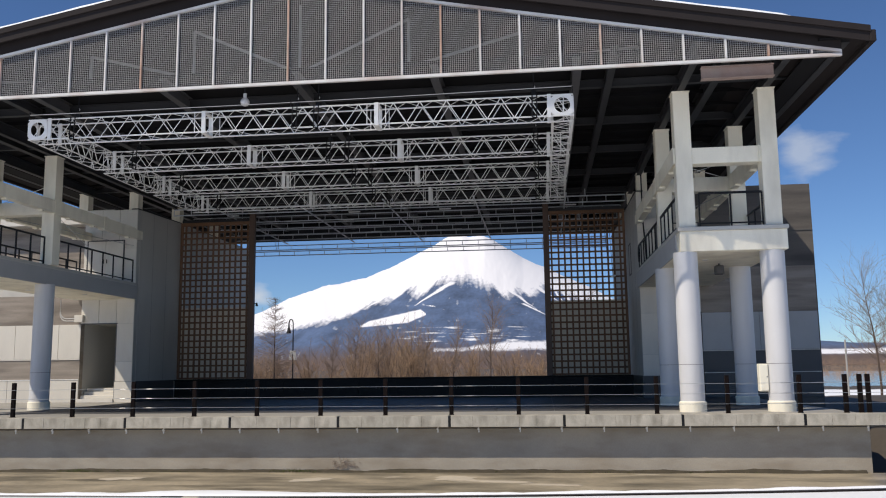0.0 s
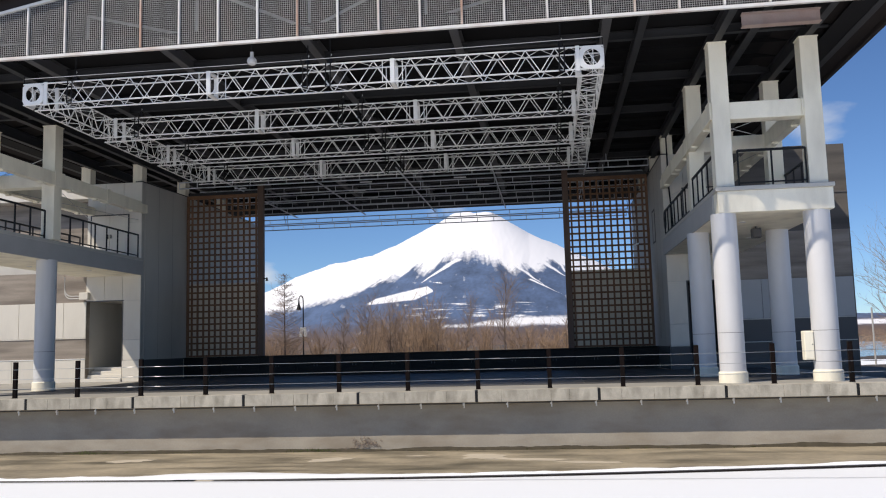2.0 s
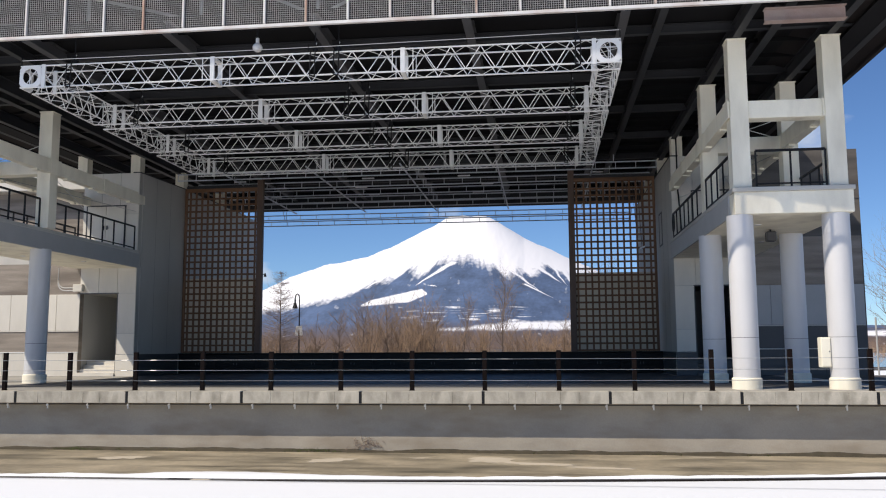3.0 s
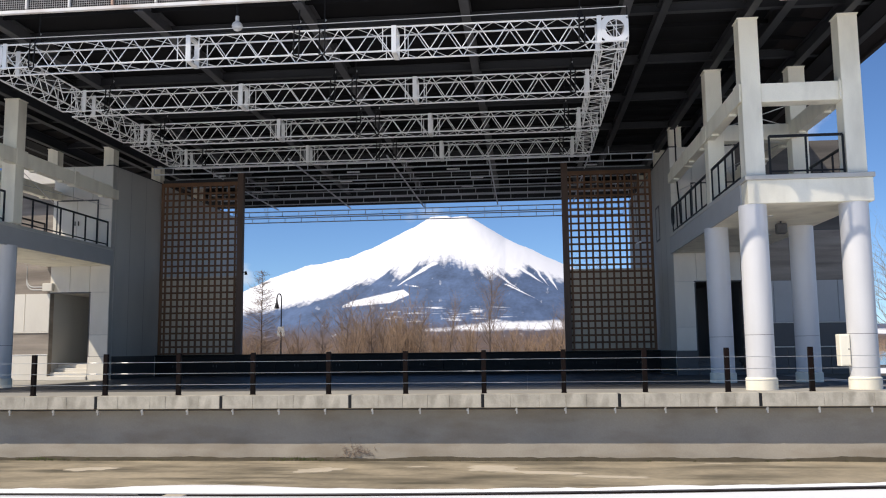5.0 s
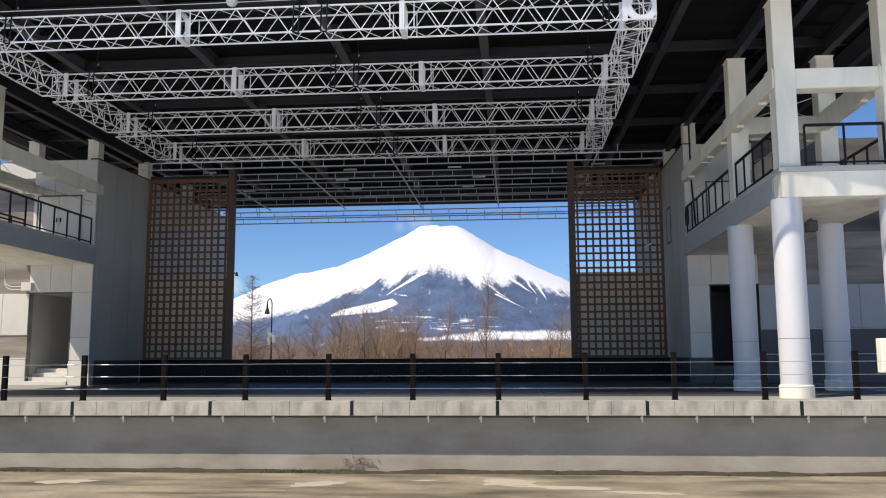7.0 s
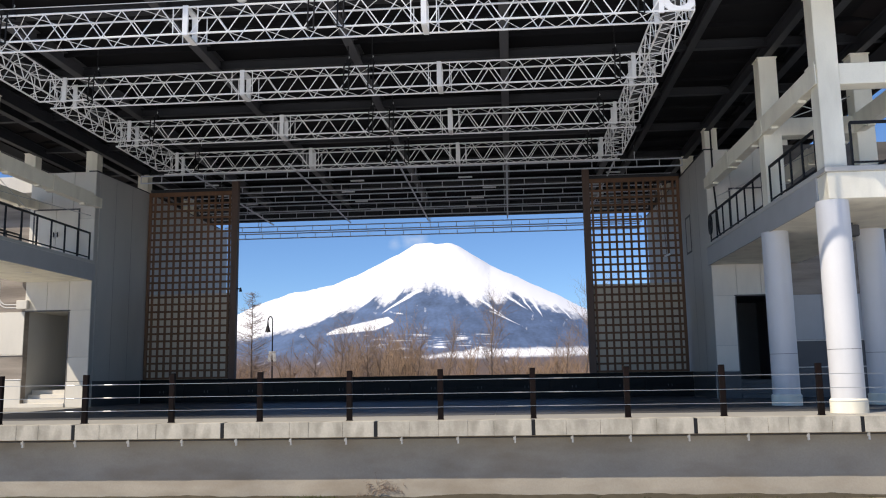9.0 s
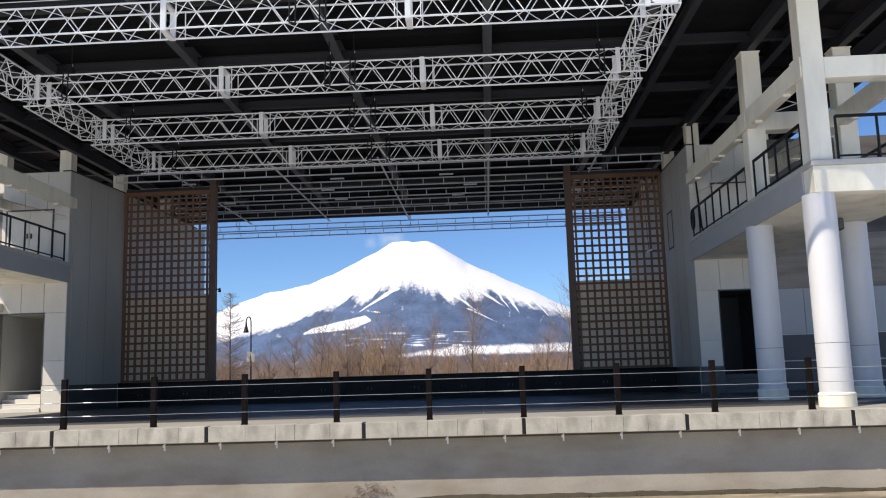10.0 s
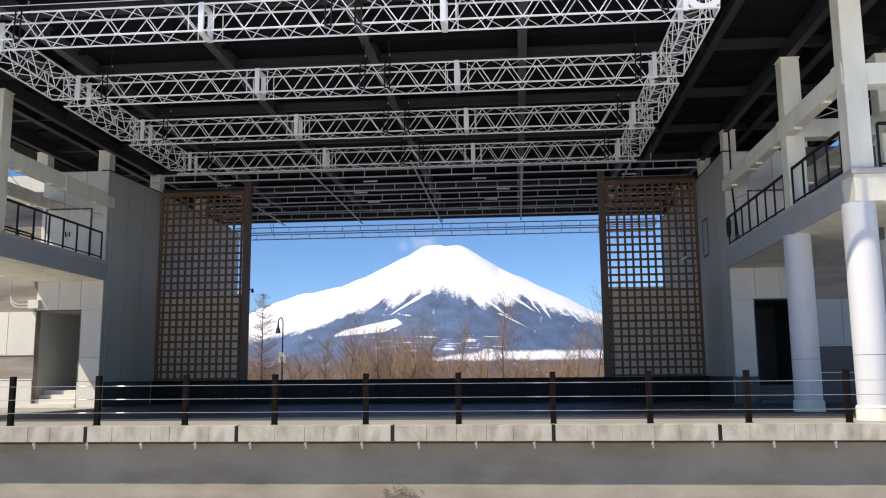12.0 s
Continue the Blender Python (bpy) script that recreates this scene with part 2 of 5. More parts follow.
def piece(name, me, parent, m):
    """An object on a shared mesh at the world pose m."""
    ob = new(name, me)
    ob.parent = parent
    ob.matrix_basis = Matrix.Translation(-origin(parent)) @ m if parent else m
    return ob


def box(bm, x0, x1, y0, y1, z0, z1, bevel=0.0):
    x0, x1 = min(x0, x1), max(x0, x1)
    r = bmesh.ops.create_cube(bm, size=1.0)
    vs = r["verts"]
    bmesh.ops.scale(bm, vec=(x1 - x0, y1 - y0, z1 - z0), verts=vs)
    bmesh.ops.translate(bm, vec=((x0 + x1) / 2, (y0 + y1) / 2, (z0 + z1) / 2), verts=vs)
    if bevel:
        es = list({e for v in vs for e in v.link_edges})
        bmesh.ops.bevel(bm, geom=es, offset=bevel, segments=1, affect='EDGES')
    return bm


def nb():
    return bmesh.new()


def boxes(*specs, bevel=0.0):
    bm = nb()
    for s in specs:
        box(bm, *s, bevel=bevel)
    return bm


def tube(bm, p, q, r, n=6, r2=None, caps=True):
    p, q = Vector(p), Vector(q)
    d = q - p
    rot = d.to_track_quat('Z', 'Y').to_matrix().to_4x4()
    bmesh.ops.create_cone(bm, cap_ends=caps, segments=n, radius1=r, radius2=r if r2 is None else r2, depth=d.length,
                          matrix=Matrix.Translation((p + q) / 2) @ rot)
    return bm


def rod(p, q):
    """Pose that lays a unit bar along z from p to q."""
    p, q = Vector(p), Vector(q)
    d = q - p
    return Matrix.Translation((p + q) / 2) @ d.to_track_quat('Z', 'Y').to_matrix().to_4x4() @ Matrix.Diagonal((1, 1, d.length, 1))


def polyline(pts, r, n=6):
    bm = nb()
    for a, b in zip(pts, pts[1:]):
        tube(bm, a, b, r, n)
    return bm


def unit_bar(name, r, mat, n=6):
    return mesh_of(tube(nb(), (0, 0, -0.5), (0, 0, 0.5), r, n), name, mat)


def X(side, u):
    return CX + side * u


class Sticks:
    """Collects tapered three-sided twigs into plain lists."""

    def __init__(self):
        self.v, self.f = [], []

    def add(self, p, q, r0, r1, n=3):
        d = (q - p).normalized()
        a = d.orthogonal().normalized()
        b = d.cross(a)
        k = len(self.v)
        for c, r in ((p, r0), (q, r1)):
            for i in range(n):
                t = i / n * math.tau
                self.v.append(c + (a * math.cos(t) + b * math.sin(t)) * r)
        for i in range(n):
            self.f.append((k + i, k + (i + 1) % n, k + n + (i + 1) % n, k + n + i))

    def obj(self, name, mat, parent=None, at=Vector((0, 0, 0))):
        me = bpy.data.meshes.new(name)
        me.from_pydata([p - at for p in self.v], [], self.f)
        me.materials.append(mat)
        ob = new(name, me)
        ob.parent = parent
        return ob


# ---- ground ----
def ground_height(x, y):
    if y < 18.6:
        return -0.15 - 0.0715 * max(0.0, y) + 0.03 * noise.noise((x * 0.15, y * 0.15, 3.0)) * min(1.0, max(0.0, (17 - y) / 3))
    if y < 25.3:
        return -1.9
    if x > 9.5 and y > 27:
        return -0.75 - min(1.6, max(0.0, (y - 60) * 0.02)) + 0.12 * noise.noise((x * 0.2, y * 0.2, 1.0))
    if y > 55:
        return -0.6 - (1.6 if 110 < y < 450 and x > 22 else 0.0) + 0.2 * noise.noise((x * 0.1, y * 0.1, 5.0))
    return -1.9


def build_ground():
    xs = sorted(set([-4500, -2500, -1200, -600, -300, -150, -90] + [-60 + 1.5 * i for i in range(74)] + [60, 80, 120, 200, 400, 800, 1500, 2500, 4500]))
    ys = sorted(set([-900, -300, -120, -60, -40] + [-30 + 1.5 * i for i in range(34)] + [18.5, 18.7, 25.2, 25.4, 26, 28, 32, 38, 45, 52, 54, 56, 60, 66, 72, 80, 90, 100, 108, 114, 130, 200, 300, 440, 460, 600, 900, 1400, 2200, 3000, 4500]))
    verts = [(x, y, ground_height(x, y)) for y in ys for x in xs]
    nx = len(xs)
    faces = [(j * nx + i, j * nx + i + 1, (j + 1) * nx + i + 1, (j + 1) * nx + i) for j in range(len(ys) - 1) for i in range(nx - 1)]
    me = bpy.data.meshes.new("ground")
    me.from_pydata(verts, [], faces)
    a = me.attributes.new("snow", 'FLOAT', 'POINT')
    for k, (x, y, z) in enumerate(verts):
        s = 1.0 if y < 21 else 0.0
        if 60 < y < 114 and x > 12:
            s = 0.75
        elif 26 < y <= 60 and x > 9:
            s = 0.3
        elif 54 < y < 110:
            s = 0.45
        a.data[k].value = s
    me.materials.append(GROUND)
    me.shade_smooth()
    tagged(new("ground", me), "snow-covered ground and brown winter grass round the stage", "ground", kind="structure")
    # lake
    lake = part("lake", boxes((26, 900, 128, 440, -2.4, -2.2)), WATER)
    tagged(lake, "blue lake water beyond the snowy shore", "lake", kind="structure")


def kerb_y(x):
    """The kerb bends away from the wall's line towards the west."""
    return 19.12 + 0.0075 * max(0.0, min(x, 12.0) + 10.0) ** 1.9


def ribbon(name, xs, section, mat):
    """A strip swept along the kerb; section(x) gives its points across."""
    bm = nb()
    rows = [[bm.verts.new((x, y, z)) for y, z in section(x)] for x in xs]
    for a, b in zip(rows, rows[1:]):
        for k in range(len(a) - 1):
            bm.faces.new((a[k], b[k], b[k + 1], a[k + 1]))
    ob = part(name, bm, mat)
    ob.data.shade_smooth()
    return ob


def build_basin():
    ob = part("pavement", boxes((-60, 60, 18.72, 25.12, -1.9, -1.68)), BASIN)
    tagged(ob, "stained damp concrete floor below the stage wall", "pavement", kind="structure")
    xs = [-46 + 0.2 * i for i in range(351)]

    def wide(x):
        return 0.24 + 0.008 * max(0.0, min(x, 12) + 6)
    kerb = ribbon("kerb", xs, lambda x: [(kerb_y(x) - 0.02, -1.9), (kerb_y(x), -1.592), (kerb_y(x) + 0.02, -1.58), (kerb_y(x) + wide(x), -1.583), (kerb_y(x) + wide(x) + 0.02, -1.9)], POST)
    tagged(kerb, "dark wet kerb edge beside the snow", "kerb", kind="structure")
    edging = ribbon("kerb_edging", xs, lambda x: [(kerb_y(x) + wide(x) - 0.07, -1.60), (kerb_y(x) + wide(x) - 0.065, -1.568), (kerb_y(x) + wide(x) - 0.02, -1.566), (kerb_y(x) + wide(x) - 0.015, -1.60)], BEAMP)
    tagged(edging, "thin grey metal edging along the kerb", "edging", kind="structure")
    field = ribbon("snow_edge", xs, lambda x: [(17.2, -1.43), (18.0, -1.425 + 0.012 * noise.noise((x, 4, 0))), (18.5, -1.49), (kerb_y(x) - 0.3, -1.55), (kerb_y(x) - 0.03 + 0.03 * noise.noise((x * 1.3, 9, 0)), -1.578), (kerb_y(x) - 0.005, -1.66)], SNOW)
    tagged(field, "smooth snow sloping down to the kerb", "snow", kind="stuff")

    def bank(x):
        w = 0.60 + 1.05 * math.exp(-((x + 8.3) / 2.5) ** 2) + 0.14 * noise.noise((x * 0.35, 0, 0)) + 0.10 * noise.noise((x * 1.4, 2, 0))
        h = 0.05 + 0.03 * noise.noise((x * 0.8, 5, 0)) + 0.015 * noise.noise((x * 3, 6, 0))
        y = kerb_y(x) + wide(x) + 0.012 + 0.025 * noise.noise((x * 2.0, 8, 0))
        return [(y, -1.685), (y + 0.015, -1.60 + h * 0.4), (y + 0.12, -1.585 + h), (y + w * 0.5, -1.605 + h), (y + w * 0.85, -1.65 + h * 0.5), (y + w, -1.69)]
    sn = ribbon("snow_bank", xs, bank, SNOW)
    tagged(sn, "thin bank of melting snow along the kerb", "snow", kind="stuff")
    rnd = random.Random(4)
    for k, (cx, cy, rx, ry, sl) in enumerate([(-12.5, 23.4, 0.62, 0.30, 0.4), (-6.85, 23.3, 0.55, 0.36, 0.7), (-4.6, 23.9, 0.25, 0.10, 0.2), (-2.75, 23.7, 0.60, 0.50, -0.2), (-1.6, 23.0, 0.95, 0.22, -0.3), (-0.1, 22.4, 0.75, 0.16, -0.3), (2.6, 24.6, 0.35, 0.06, 0.0)]):
        bm = nb()
        ring = []
        for i in range(48):
            a = i / 48 * math.tau
            f = 1 + 0.55 * noise.noise((math.cos(a) * 2.2, math.sin(a) * 2.2, k * 3.0))
            ring.append(bm.verts.new((cx + math.cos(a) * rx * f, cy + math.sin(a) * ry * f + sl * math.cos(a) * rx * 0.5, -1.674)))
        bm.faces.new(ring)
        r = bmesh.ops.extrude_face_region(bm, geom=bm.faces[:])
        bmesh.ops.translate(bm, verts=[v for v in r["geom"] if isinstance(v, bmesh.types.BMVert)], vec=(0, 0, -0.004))
        ob = part("dry_patch", bm, PALE)
        tagged(ob, "pale dry patch on the damp concrete floor", "patch", "dry patches", kind="structure")
    # moss and grass in the joint at the foot of the wall
    bm = nb()
    for i in range(6000):
        x = rnd.uniform(-22, 8.5)
        lush = noise.noise((x * 0.45, 7, 0)) + 0.5 * noise.noise((x * 2.2, 3, 0))
        if lush < 0.12 and rnd.random() < 0.93:
            continue
        y = 25.06 - abs(rnd.gauss(0, 0.05))
        h = rnd.uniform(0.01, 0.03) + max(0.0, lush) * rnd.uniform(0.0, 0.17)
        dx, w = rnd.uniform(-0.05, 0.05), 0.014
        a, b, c = (bm.verts.new(v) for v in ((x - w, y, -1.68), (x + w, y, -1.68), (x + dx, y - rnd.uniform(0, 0.06), -1.68 + h)))
        bm.faces.new((a, b, c))
    tagged(part("moss_tufts", bm, GRASS), "green moss and weeds along the foot of the wall", "weeds", kind="stuff")
    # damp mortar fillet with an uneven edge
    bm = nb()
    rows = []
    for i in range(601):
        x = -40 + 48.7 * i / 600
        h = max(0.0, 0.075 + 0.07 * noise.noise((x * 0.6, 11, 0)) + 0.02 * noise.noise((x * 4, 12, 0)))
        d = max(0.012, 0.12 + 0.09 * noise.noise((x * 0.5, 14, 0)) + 0.03 * noise.noise((x * 3, 15, 0)))
        rows.append([bm.verts.new(v) for v in ((x, 25.079, -1.677 + h), (x, 25.07 - d * 0.4, -1.675 + h * 0.6), (x, 25.07 - d, -1.679))])
    for p, q in zip(rows, rows[1:]):
        for k in range(2):
            bm.faces.new((p[k], p[k + 1], q[k + 1], q[k]))
    tagged(part("mortar_fillet", bm, DAMP), "dark damp mortar and moss line at the wall foot", "mortar", kind="structure")
    # dry creeper on the wall
    s = Sticks()
    for i in range(40):
        p = Vector((rnd.gauss(-6.35, 0.22), 25.06, -1.62 + abs(rnd.gauss(0, 0.14))))
        for k in range(4):
            q = p + Vector((rnd.gauss(0, 0.07), 0, rnd.gauss(0.01, 0.05)))
            q.y = 25.06 - rnd.uniform(0, 0.03)
            s.add(p, q, 0.004, 0.003)
            p = q
    tagged(s.obj("dry_creeper", TWIG), "dry grey creeper twigs clinging to the wall", "creeper", kind="stuff")
    ky = kerb_y(-9.0)
    drain = thing("drain_cover", (-9.0, ky - 0.2, -1.66), "small dark drain gap beside the kerb with a pale concrete lip", "drain")
    part("grate", boxes((-9.32, -8.78, ky - 0.36, ky + 0.1, -1.66, -1.545), bevel=0.01), BLACK, drain)
    part("lip", boxes((-8.76, -8.35, ky - 0.30, ky + 0.02, -1.66, -1.542), bevel=0.012), PALE, drain, "pale concrete lip")


# ---- stage front: wall, coping, deck ----
def build_stage_front():
    ob = part("retaining_wall", boxes((-60, 8.87, 25.08, 25.5, -1.9, -0.33)), WALLC)
    tagged(ob, "stained grey concrete retaining wall below the deck", "wall", kind="structure")
    ob = part("retaining_wall_return", boxes((8.5, 8.87, 25.5, 53, -1.9, -0.33)), WALLC)
    tagged(ob, "concrete return wall at the deck's end", "wall", kind="structure")
    deck = part("floor", boxes((-60, 8.9, 25.002, 53.2, -0.33, DECKZ)), DECK)
    tagged(deck, "grey concrete stage deck, mostly in shade", "floor", kind="structure")
    # slabs darker than the deck, standing for shade beneath roof and gallery
    fl = thing("floor_stage", (CX, 36, DECKZ), "stage floor slabs coloured dark for the shade under the roof", "floor", kind="structure")
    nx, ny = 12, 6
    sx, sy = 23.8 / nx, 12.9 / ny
    me = mesh_of(box(nb(), -sx / 2 + 0.006, sx / 2 - 0.006, -sy / 2 + 0.006, sy / 2 - 0.006, -0.02, 0.012, bevel=0.004), "slab", SHADEFLOOR)
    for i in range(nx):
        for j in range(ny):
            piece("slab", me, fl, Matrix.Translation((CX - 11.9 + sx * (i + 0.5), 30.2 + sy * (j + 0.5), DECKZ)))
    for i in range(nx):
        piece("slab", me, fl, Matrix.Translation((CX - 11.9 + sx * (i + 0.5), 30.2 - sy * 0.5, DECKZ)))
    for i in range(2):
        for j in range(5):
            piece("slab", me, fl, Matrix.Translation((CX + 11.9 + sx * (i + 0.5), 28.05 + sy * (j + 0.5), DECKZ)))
    cop = thing("coping", (CX, 24.6, -0.33), "pale weathered concrete coping blocks along the deck edge", "coping", kind="structure")
    rnd = random.Random(12)
    variants = []
    for k in range(4):
        cuts = [-1.632] + [-1.632 + 3.264 * (i + rnd.uniform(-0.22, 0.22)) / 5 for i in range(1, 5)] + [1.632]
        bm = nb()
        for p, q in zip(cuts, cuts[1:]):
            g = rnd.uniform(0.001, 0.0025)
            e = rnd.uniform(0.0, 0.006)
            box(bm, p + g, q - g, -0.225 + e, 0.225, -0.165, 0.165 - e, bevel=0.006)
        box(bm, -1.63, 1.63, -0.205, 0.22, -0.16, 0.15)
        variants.append(mesh_of(bm, "coping_block", COPING))
    for k in range(-14, 5):
        x = 0.32 + 3.34 * (k - 0.5)
        piece("coping_block", variants[k % 4], cop, Matrix.Translation((x, 24.775, -0.165)))
    part("bed", boxes((-46, 12.0, 24.562, 25.0, -0.327, -0.02)), BLACK, cop, "dark joint filling")
    # drain pipe with brackets under the coping
    pipe = thing("drain_pipe", (CX, 24.9, -0.4), "thin grey metal pipe under the coping", "pipe")
    part("pipe", tube(nb(), (-40, 24.93, -0.385), (9.3, 24.93, -0.385), 0.017, 8), BEAMP, pipe)
    me = mesh_of(boxes((-0.016, 0.016, -0.03, 0.03, -0.10, 0.05), (-0.04, -0.016, -0.03, 0.0, -0.03, 0.03)), "bracket", ALU)
    for k in range(-26, 14):
        piece("bracket", me, pipe, Matrix.Translation((0.25 + 1.22 * k, 24.94, -0.41)))


def build_deck_railing():
    rail = thing("cable_railing", (CX, 24.96, 0), "dark brown steel posts with three stainless wire ropes", "railing")
    bm = nb()
    box(bm, -0.06, 0.06, -0.05, 0.05, 0, 1.08, bevel=0.008)
    box(bm, -0.07, 0.07, -0.06, 0.06, 0, 0.012)
    me = mesh_of(bm, "post", POST)
    xs = [-1 + 2 * k for k in range(-15, 5)] + [8.25, 8.65, 8.87]
    for x in xs:
        piece("post", me, rail, Matrix.Translation((x, 24.96, 0)))
    wire = unit_bar("wire_rope", 0.0055, WIRE, 6)
    for z in (0.27, 0.56, 0.85):
        piece("wire_rope", wire, rail, rod((-31, 24.90, z), (11.8, 24.90, z)))
    bm = nb()
    tube(bm, (-0.09, 0, 0), (0.09, 0, 0), 0.013, 8)
    tube(bm, (-0.22, 0, 0), (-0.09, 0, 0), 0.009, 6)
    tube(bm, (0.09, 0, 0), (0.22, 0, 0), 0.009, 6)
    tm = mesh_of(bm, "turnbuckle", WIRE)
    for x in (-13.0, -3.0, 7.0):
        for z in (0.27, 0.56, 0.85):
            piece("turnbuckle", tm, rail, Matrix.Translation((x + 0.55, 24.90, z)))
            piece("turnbuckle", tm, rail, Matrix.Translation((x - 0.32, 24.90, z)))


# ---- stage house ----
ROOF_APEX, SLOPE, EAVE = 13.55, 0.19, 16.9


def build_roof():
    y0, y1 = 23.2, 53.2
    for side, nm in ((1, "roof_east"), (-1, "roof_west")):
        bm = nb()
        a = [(CX, ROOF_APEX), (X(side, EAVE), ROOF_APEX - SLOPE * EAVE)]
        vs = []
        for y in (y0, y1):
            for dz in (0.0, 0.28):
                for x, z in a:
                    vs.append(bm.verts.new((x, y, z + dz)))
        for f in ((0, 1, 3, 2), (4, 6, 7, 5), (0, 4, 5, 1), (2, 3, 7, 6), (0, 2, 6, 4), (1, 5, 7, 3)):
            bm.faces.new([vs[i] for i in f])
        bmesh.ops.recalc_face_normals(bm, faces=bm.faces)
        roof = part(nm, bm, FASCIA)
        tagged(roof, "dark brown gabled roof slope with snow on top", "roof", kind="structure")
        # stepped fascia boards on the gable edge
        for k, (dy, d0, d1) in enumerate(((-0.06, -0.10, 0.16), (-0.12, 0.16, 0.34))):
            bm = nb()
            vs = []
            for y in (y0 + dy, y0 + 0.003):
                for dz in (d0, d1):
                    for x, z in a:
                        vs.append(bm.verts.new((x, y, z + dz)))
            for f in ((0, 1, 3, 2), (4, 6, 7, 5), (0, 4, 5, 1), (2, 3, 7, 6), (0, 2, 6, 4), (1, 5, 7, 3)):
                bm.faces.new([vs[i] for i in f])
            bmesh.ops.recalc_face_normals(bm, faces=bm.faces)
            part("fascia_board", bm, FASCIA, roof)
        x = X(side, EAVE)
        part("eave_gutter", boxes((x - 0.02 * side, x + 0.14 * side, y0 - 0.1, y1, ROOF_APEX - SLOPE * EAVE - 0.12, ROOF_APEX - SLOPE * EAVE + 0.22), bevel=0.02), FASCIA, roof)
        # snow lying on the slope
        bm = nb()
        rows = []
        for i in range(40):
            u = 2.6 + (EAVE - 4.6) * i / 39
            z = ROOF_APEX - SLOPE * u + 0.34
            t = 0.07 + 0.03 * noise.noise((u, side * 5, 0))
            if i in (0, 39):
                t = 0.0
            rows.append([bm.verts.new(v) for v in ((X(side, u), y0 - 0.1, z), (X(side, u), y0 - 0.08, z + t), (X(side, u), y1, z + t))])
        for p, q in zip(rows, rows[1:]):
            bm.faces.new((p[0], q[0], q[1], p[1]))
            bm.faces.new((p[1], q[1], q[2], p[2]))
        bmesh.ops.recalc_face_normals(bm, faces=bm.faces)
        tagged(part("roof_snow", bm, SNOW), "melting snow lying on the dark roof", "snow", kind="stuff")
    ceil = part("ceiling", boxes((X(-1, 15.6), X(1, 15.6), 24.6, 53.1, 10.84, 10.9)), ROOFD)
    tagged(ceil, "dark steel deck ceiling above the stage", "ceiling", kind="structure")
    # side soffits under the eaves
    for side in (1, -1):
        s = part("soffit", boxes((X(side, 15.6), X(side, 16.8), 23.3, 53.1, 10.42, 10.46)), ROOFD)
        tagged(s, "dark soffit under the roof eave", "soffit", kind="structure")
    bm = nb()
    tri = [(X(-1, 13.6), 10.95), (X(1, 13.6), 10.95), (CX, ROOF_APEX - 0.01)]
    fr = [bm.verts.new((x, 52.8, z)) for x, z in tri]
    bk = [bm.verts.new((x, 53.0, z)) for x, z in tri]
    bm.faces.new(fr)
    bm.faces.new(bk[::-1])
    for i in range(3):
        bm.faces.new((fr[i], bk[i], bk[(i + 1) % 3], fr[(i + 1) % 3]))
    bmesh.ops.recalc_face_normals(bm, faces=bm.faces)
    tagged(part("wall_gable_rear", bm, ROOFD), "dark closed rear gable of the roof", "wall", kind="structure")
    rear = part("rear_fascia", boxes((X(-1, 16.8), X(1, 16.8), 53.1, 53.3, 9.82, 11.0)), BEAM)
    tagged(rear, "dark steel edge beam at the back of the roof", "beam", kind="structure")


def ibeam(bm, p, q, w, h):
    """An I-section along x or y from p to q, top flange at p.z."""
    (x0, y0, z), (x1, y1, _) = p, q
    t = 0.02
    if abs(x1 - x0) < 1e-6:
        box(bm, x0 - w / 2, x0 + w / 2, y0, y1, z - t, z)
        box(bm, x0 - w / 2, x0 + w / 2, y0, y1, z - h, z - h + t)
        box(bm, x0 - t / 2, x0 + t / 2, y0, y1, z - h + t, z - t)
    else:
        box(bm, x0, x1, y0 - w / 2, y0 + w / 2, z - t, z)
        box(bm, x0, x1, y0 - w / 2, y0 + w / 2, z - h, z - h + t)
        box(bm, x0, x1, y0 - t / 2, y0 + t / 2, z - h + t, z - t)
    return bm


def build_ceiling_beams():
    for k in range(-3, 4):
        b = part("ceiling_beam", ibeam(nb(), (CX + 4.45 * k, 24.7, 10.83), (CX + 4.45 * k, 53.0, 10.83), 0.26, 0.42), BEAMP if abs(k) < 3 else BEAM)
        tagged(b, "grey steel roof beam running front to back", "beam", "roof beams")
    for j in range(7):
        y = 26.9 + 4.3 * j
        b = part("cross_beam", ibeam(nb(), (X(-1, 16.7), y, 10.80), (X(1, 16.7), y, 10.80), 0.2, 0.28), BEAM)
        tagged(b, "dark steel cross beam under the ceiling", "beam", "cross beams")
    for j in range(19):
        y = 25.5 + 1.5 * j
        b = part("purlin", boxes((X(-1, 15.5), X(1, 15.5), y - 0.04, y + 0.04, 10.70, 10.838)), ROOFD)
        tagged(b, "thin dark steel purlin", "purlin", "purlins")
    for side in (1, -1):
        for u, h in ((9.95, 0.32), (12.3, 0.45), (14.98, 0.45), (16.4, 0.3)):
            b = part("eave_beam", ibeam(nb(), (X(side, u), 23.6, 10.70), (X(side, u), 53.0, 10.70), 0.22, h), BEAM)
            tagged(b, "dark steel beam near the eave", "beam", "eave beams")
    # brackets of pale primer-red steel in front of the columns
    for side in (1, -1):
        b = part("end_beam", ibeam(nb(), (X(side, 12.55) if side > 0 else X(side, 14.65), 24.6, 10.22), (X(side, 14.65) if side > 0 else X(side, 12.55), 24.6, 10.22), 0.26, 0.38), RUSTB)
        tagged(b, "faded reddish steel beam hung under the eave", "beam")


GX = -7.7          # axis of the gable screen


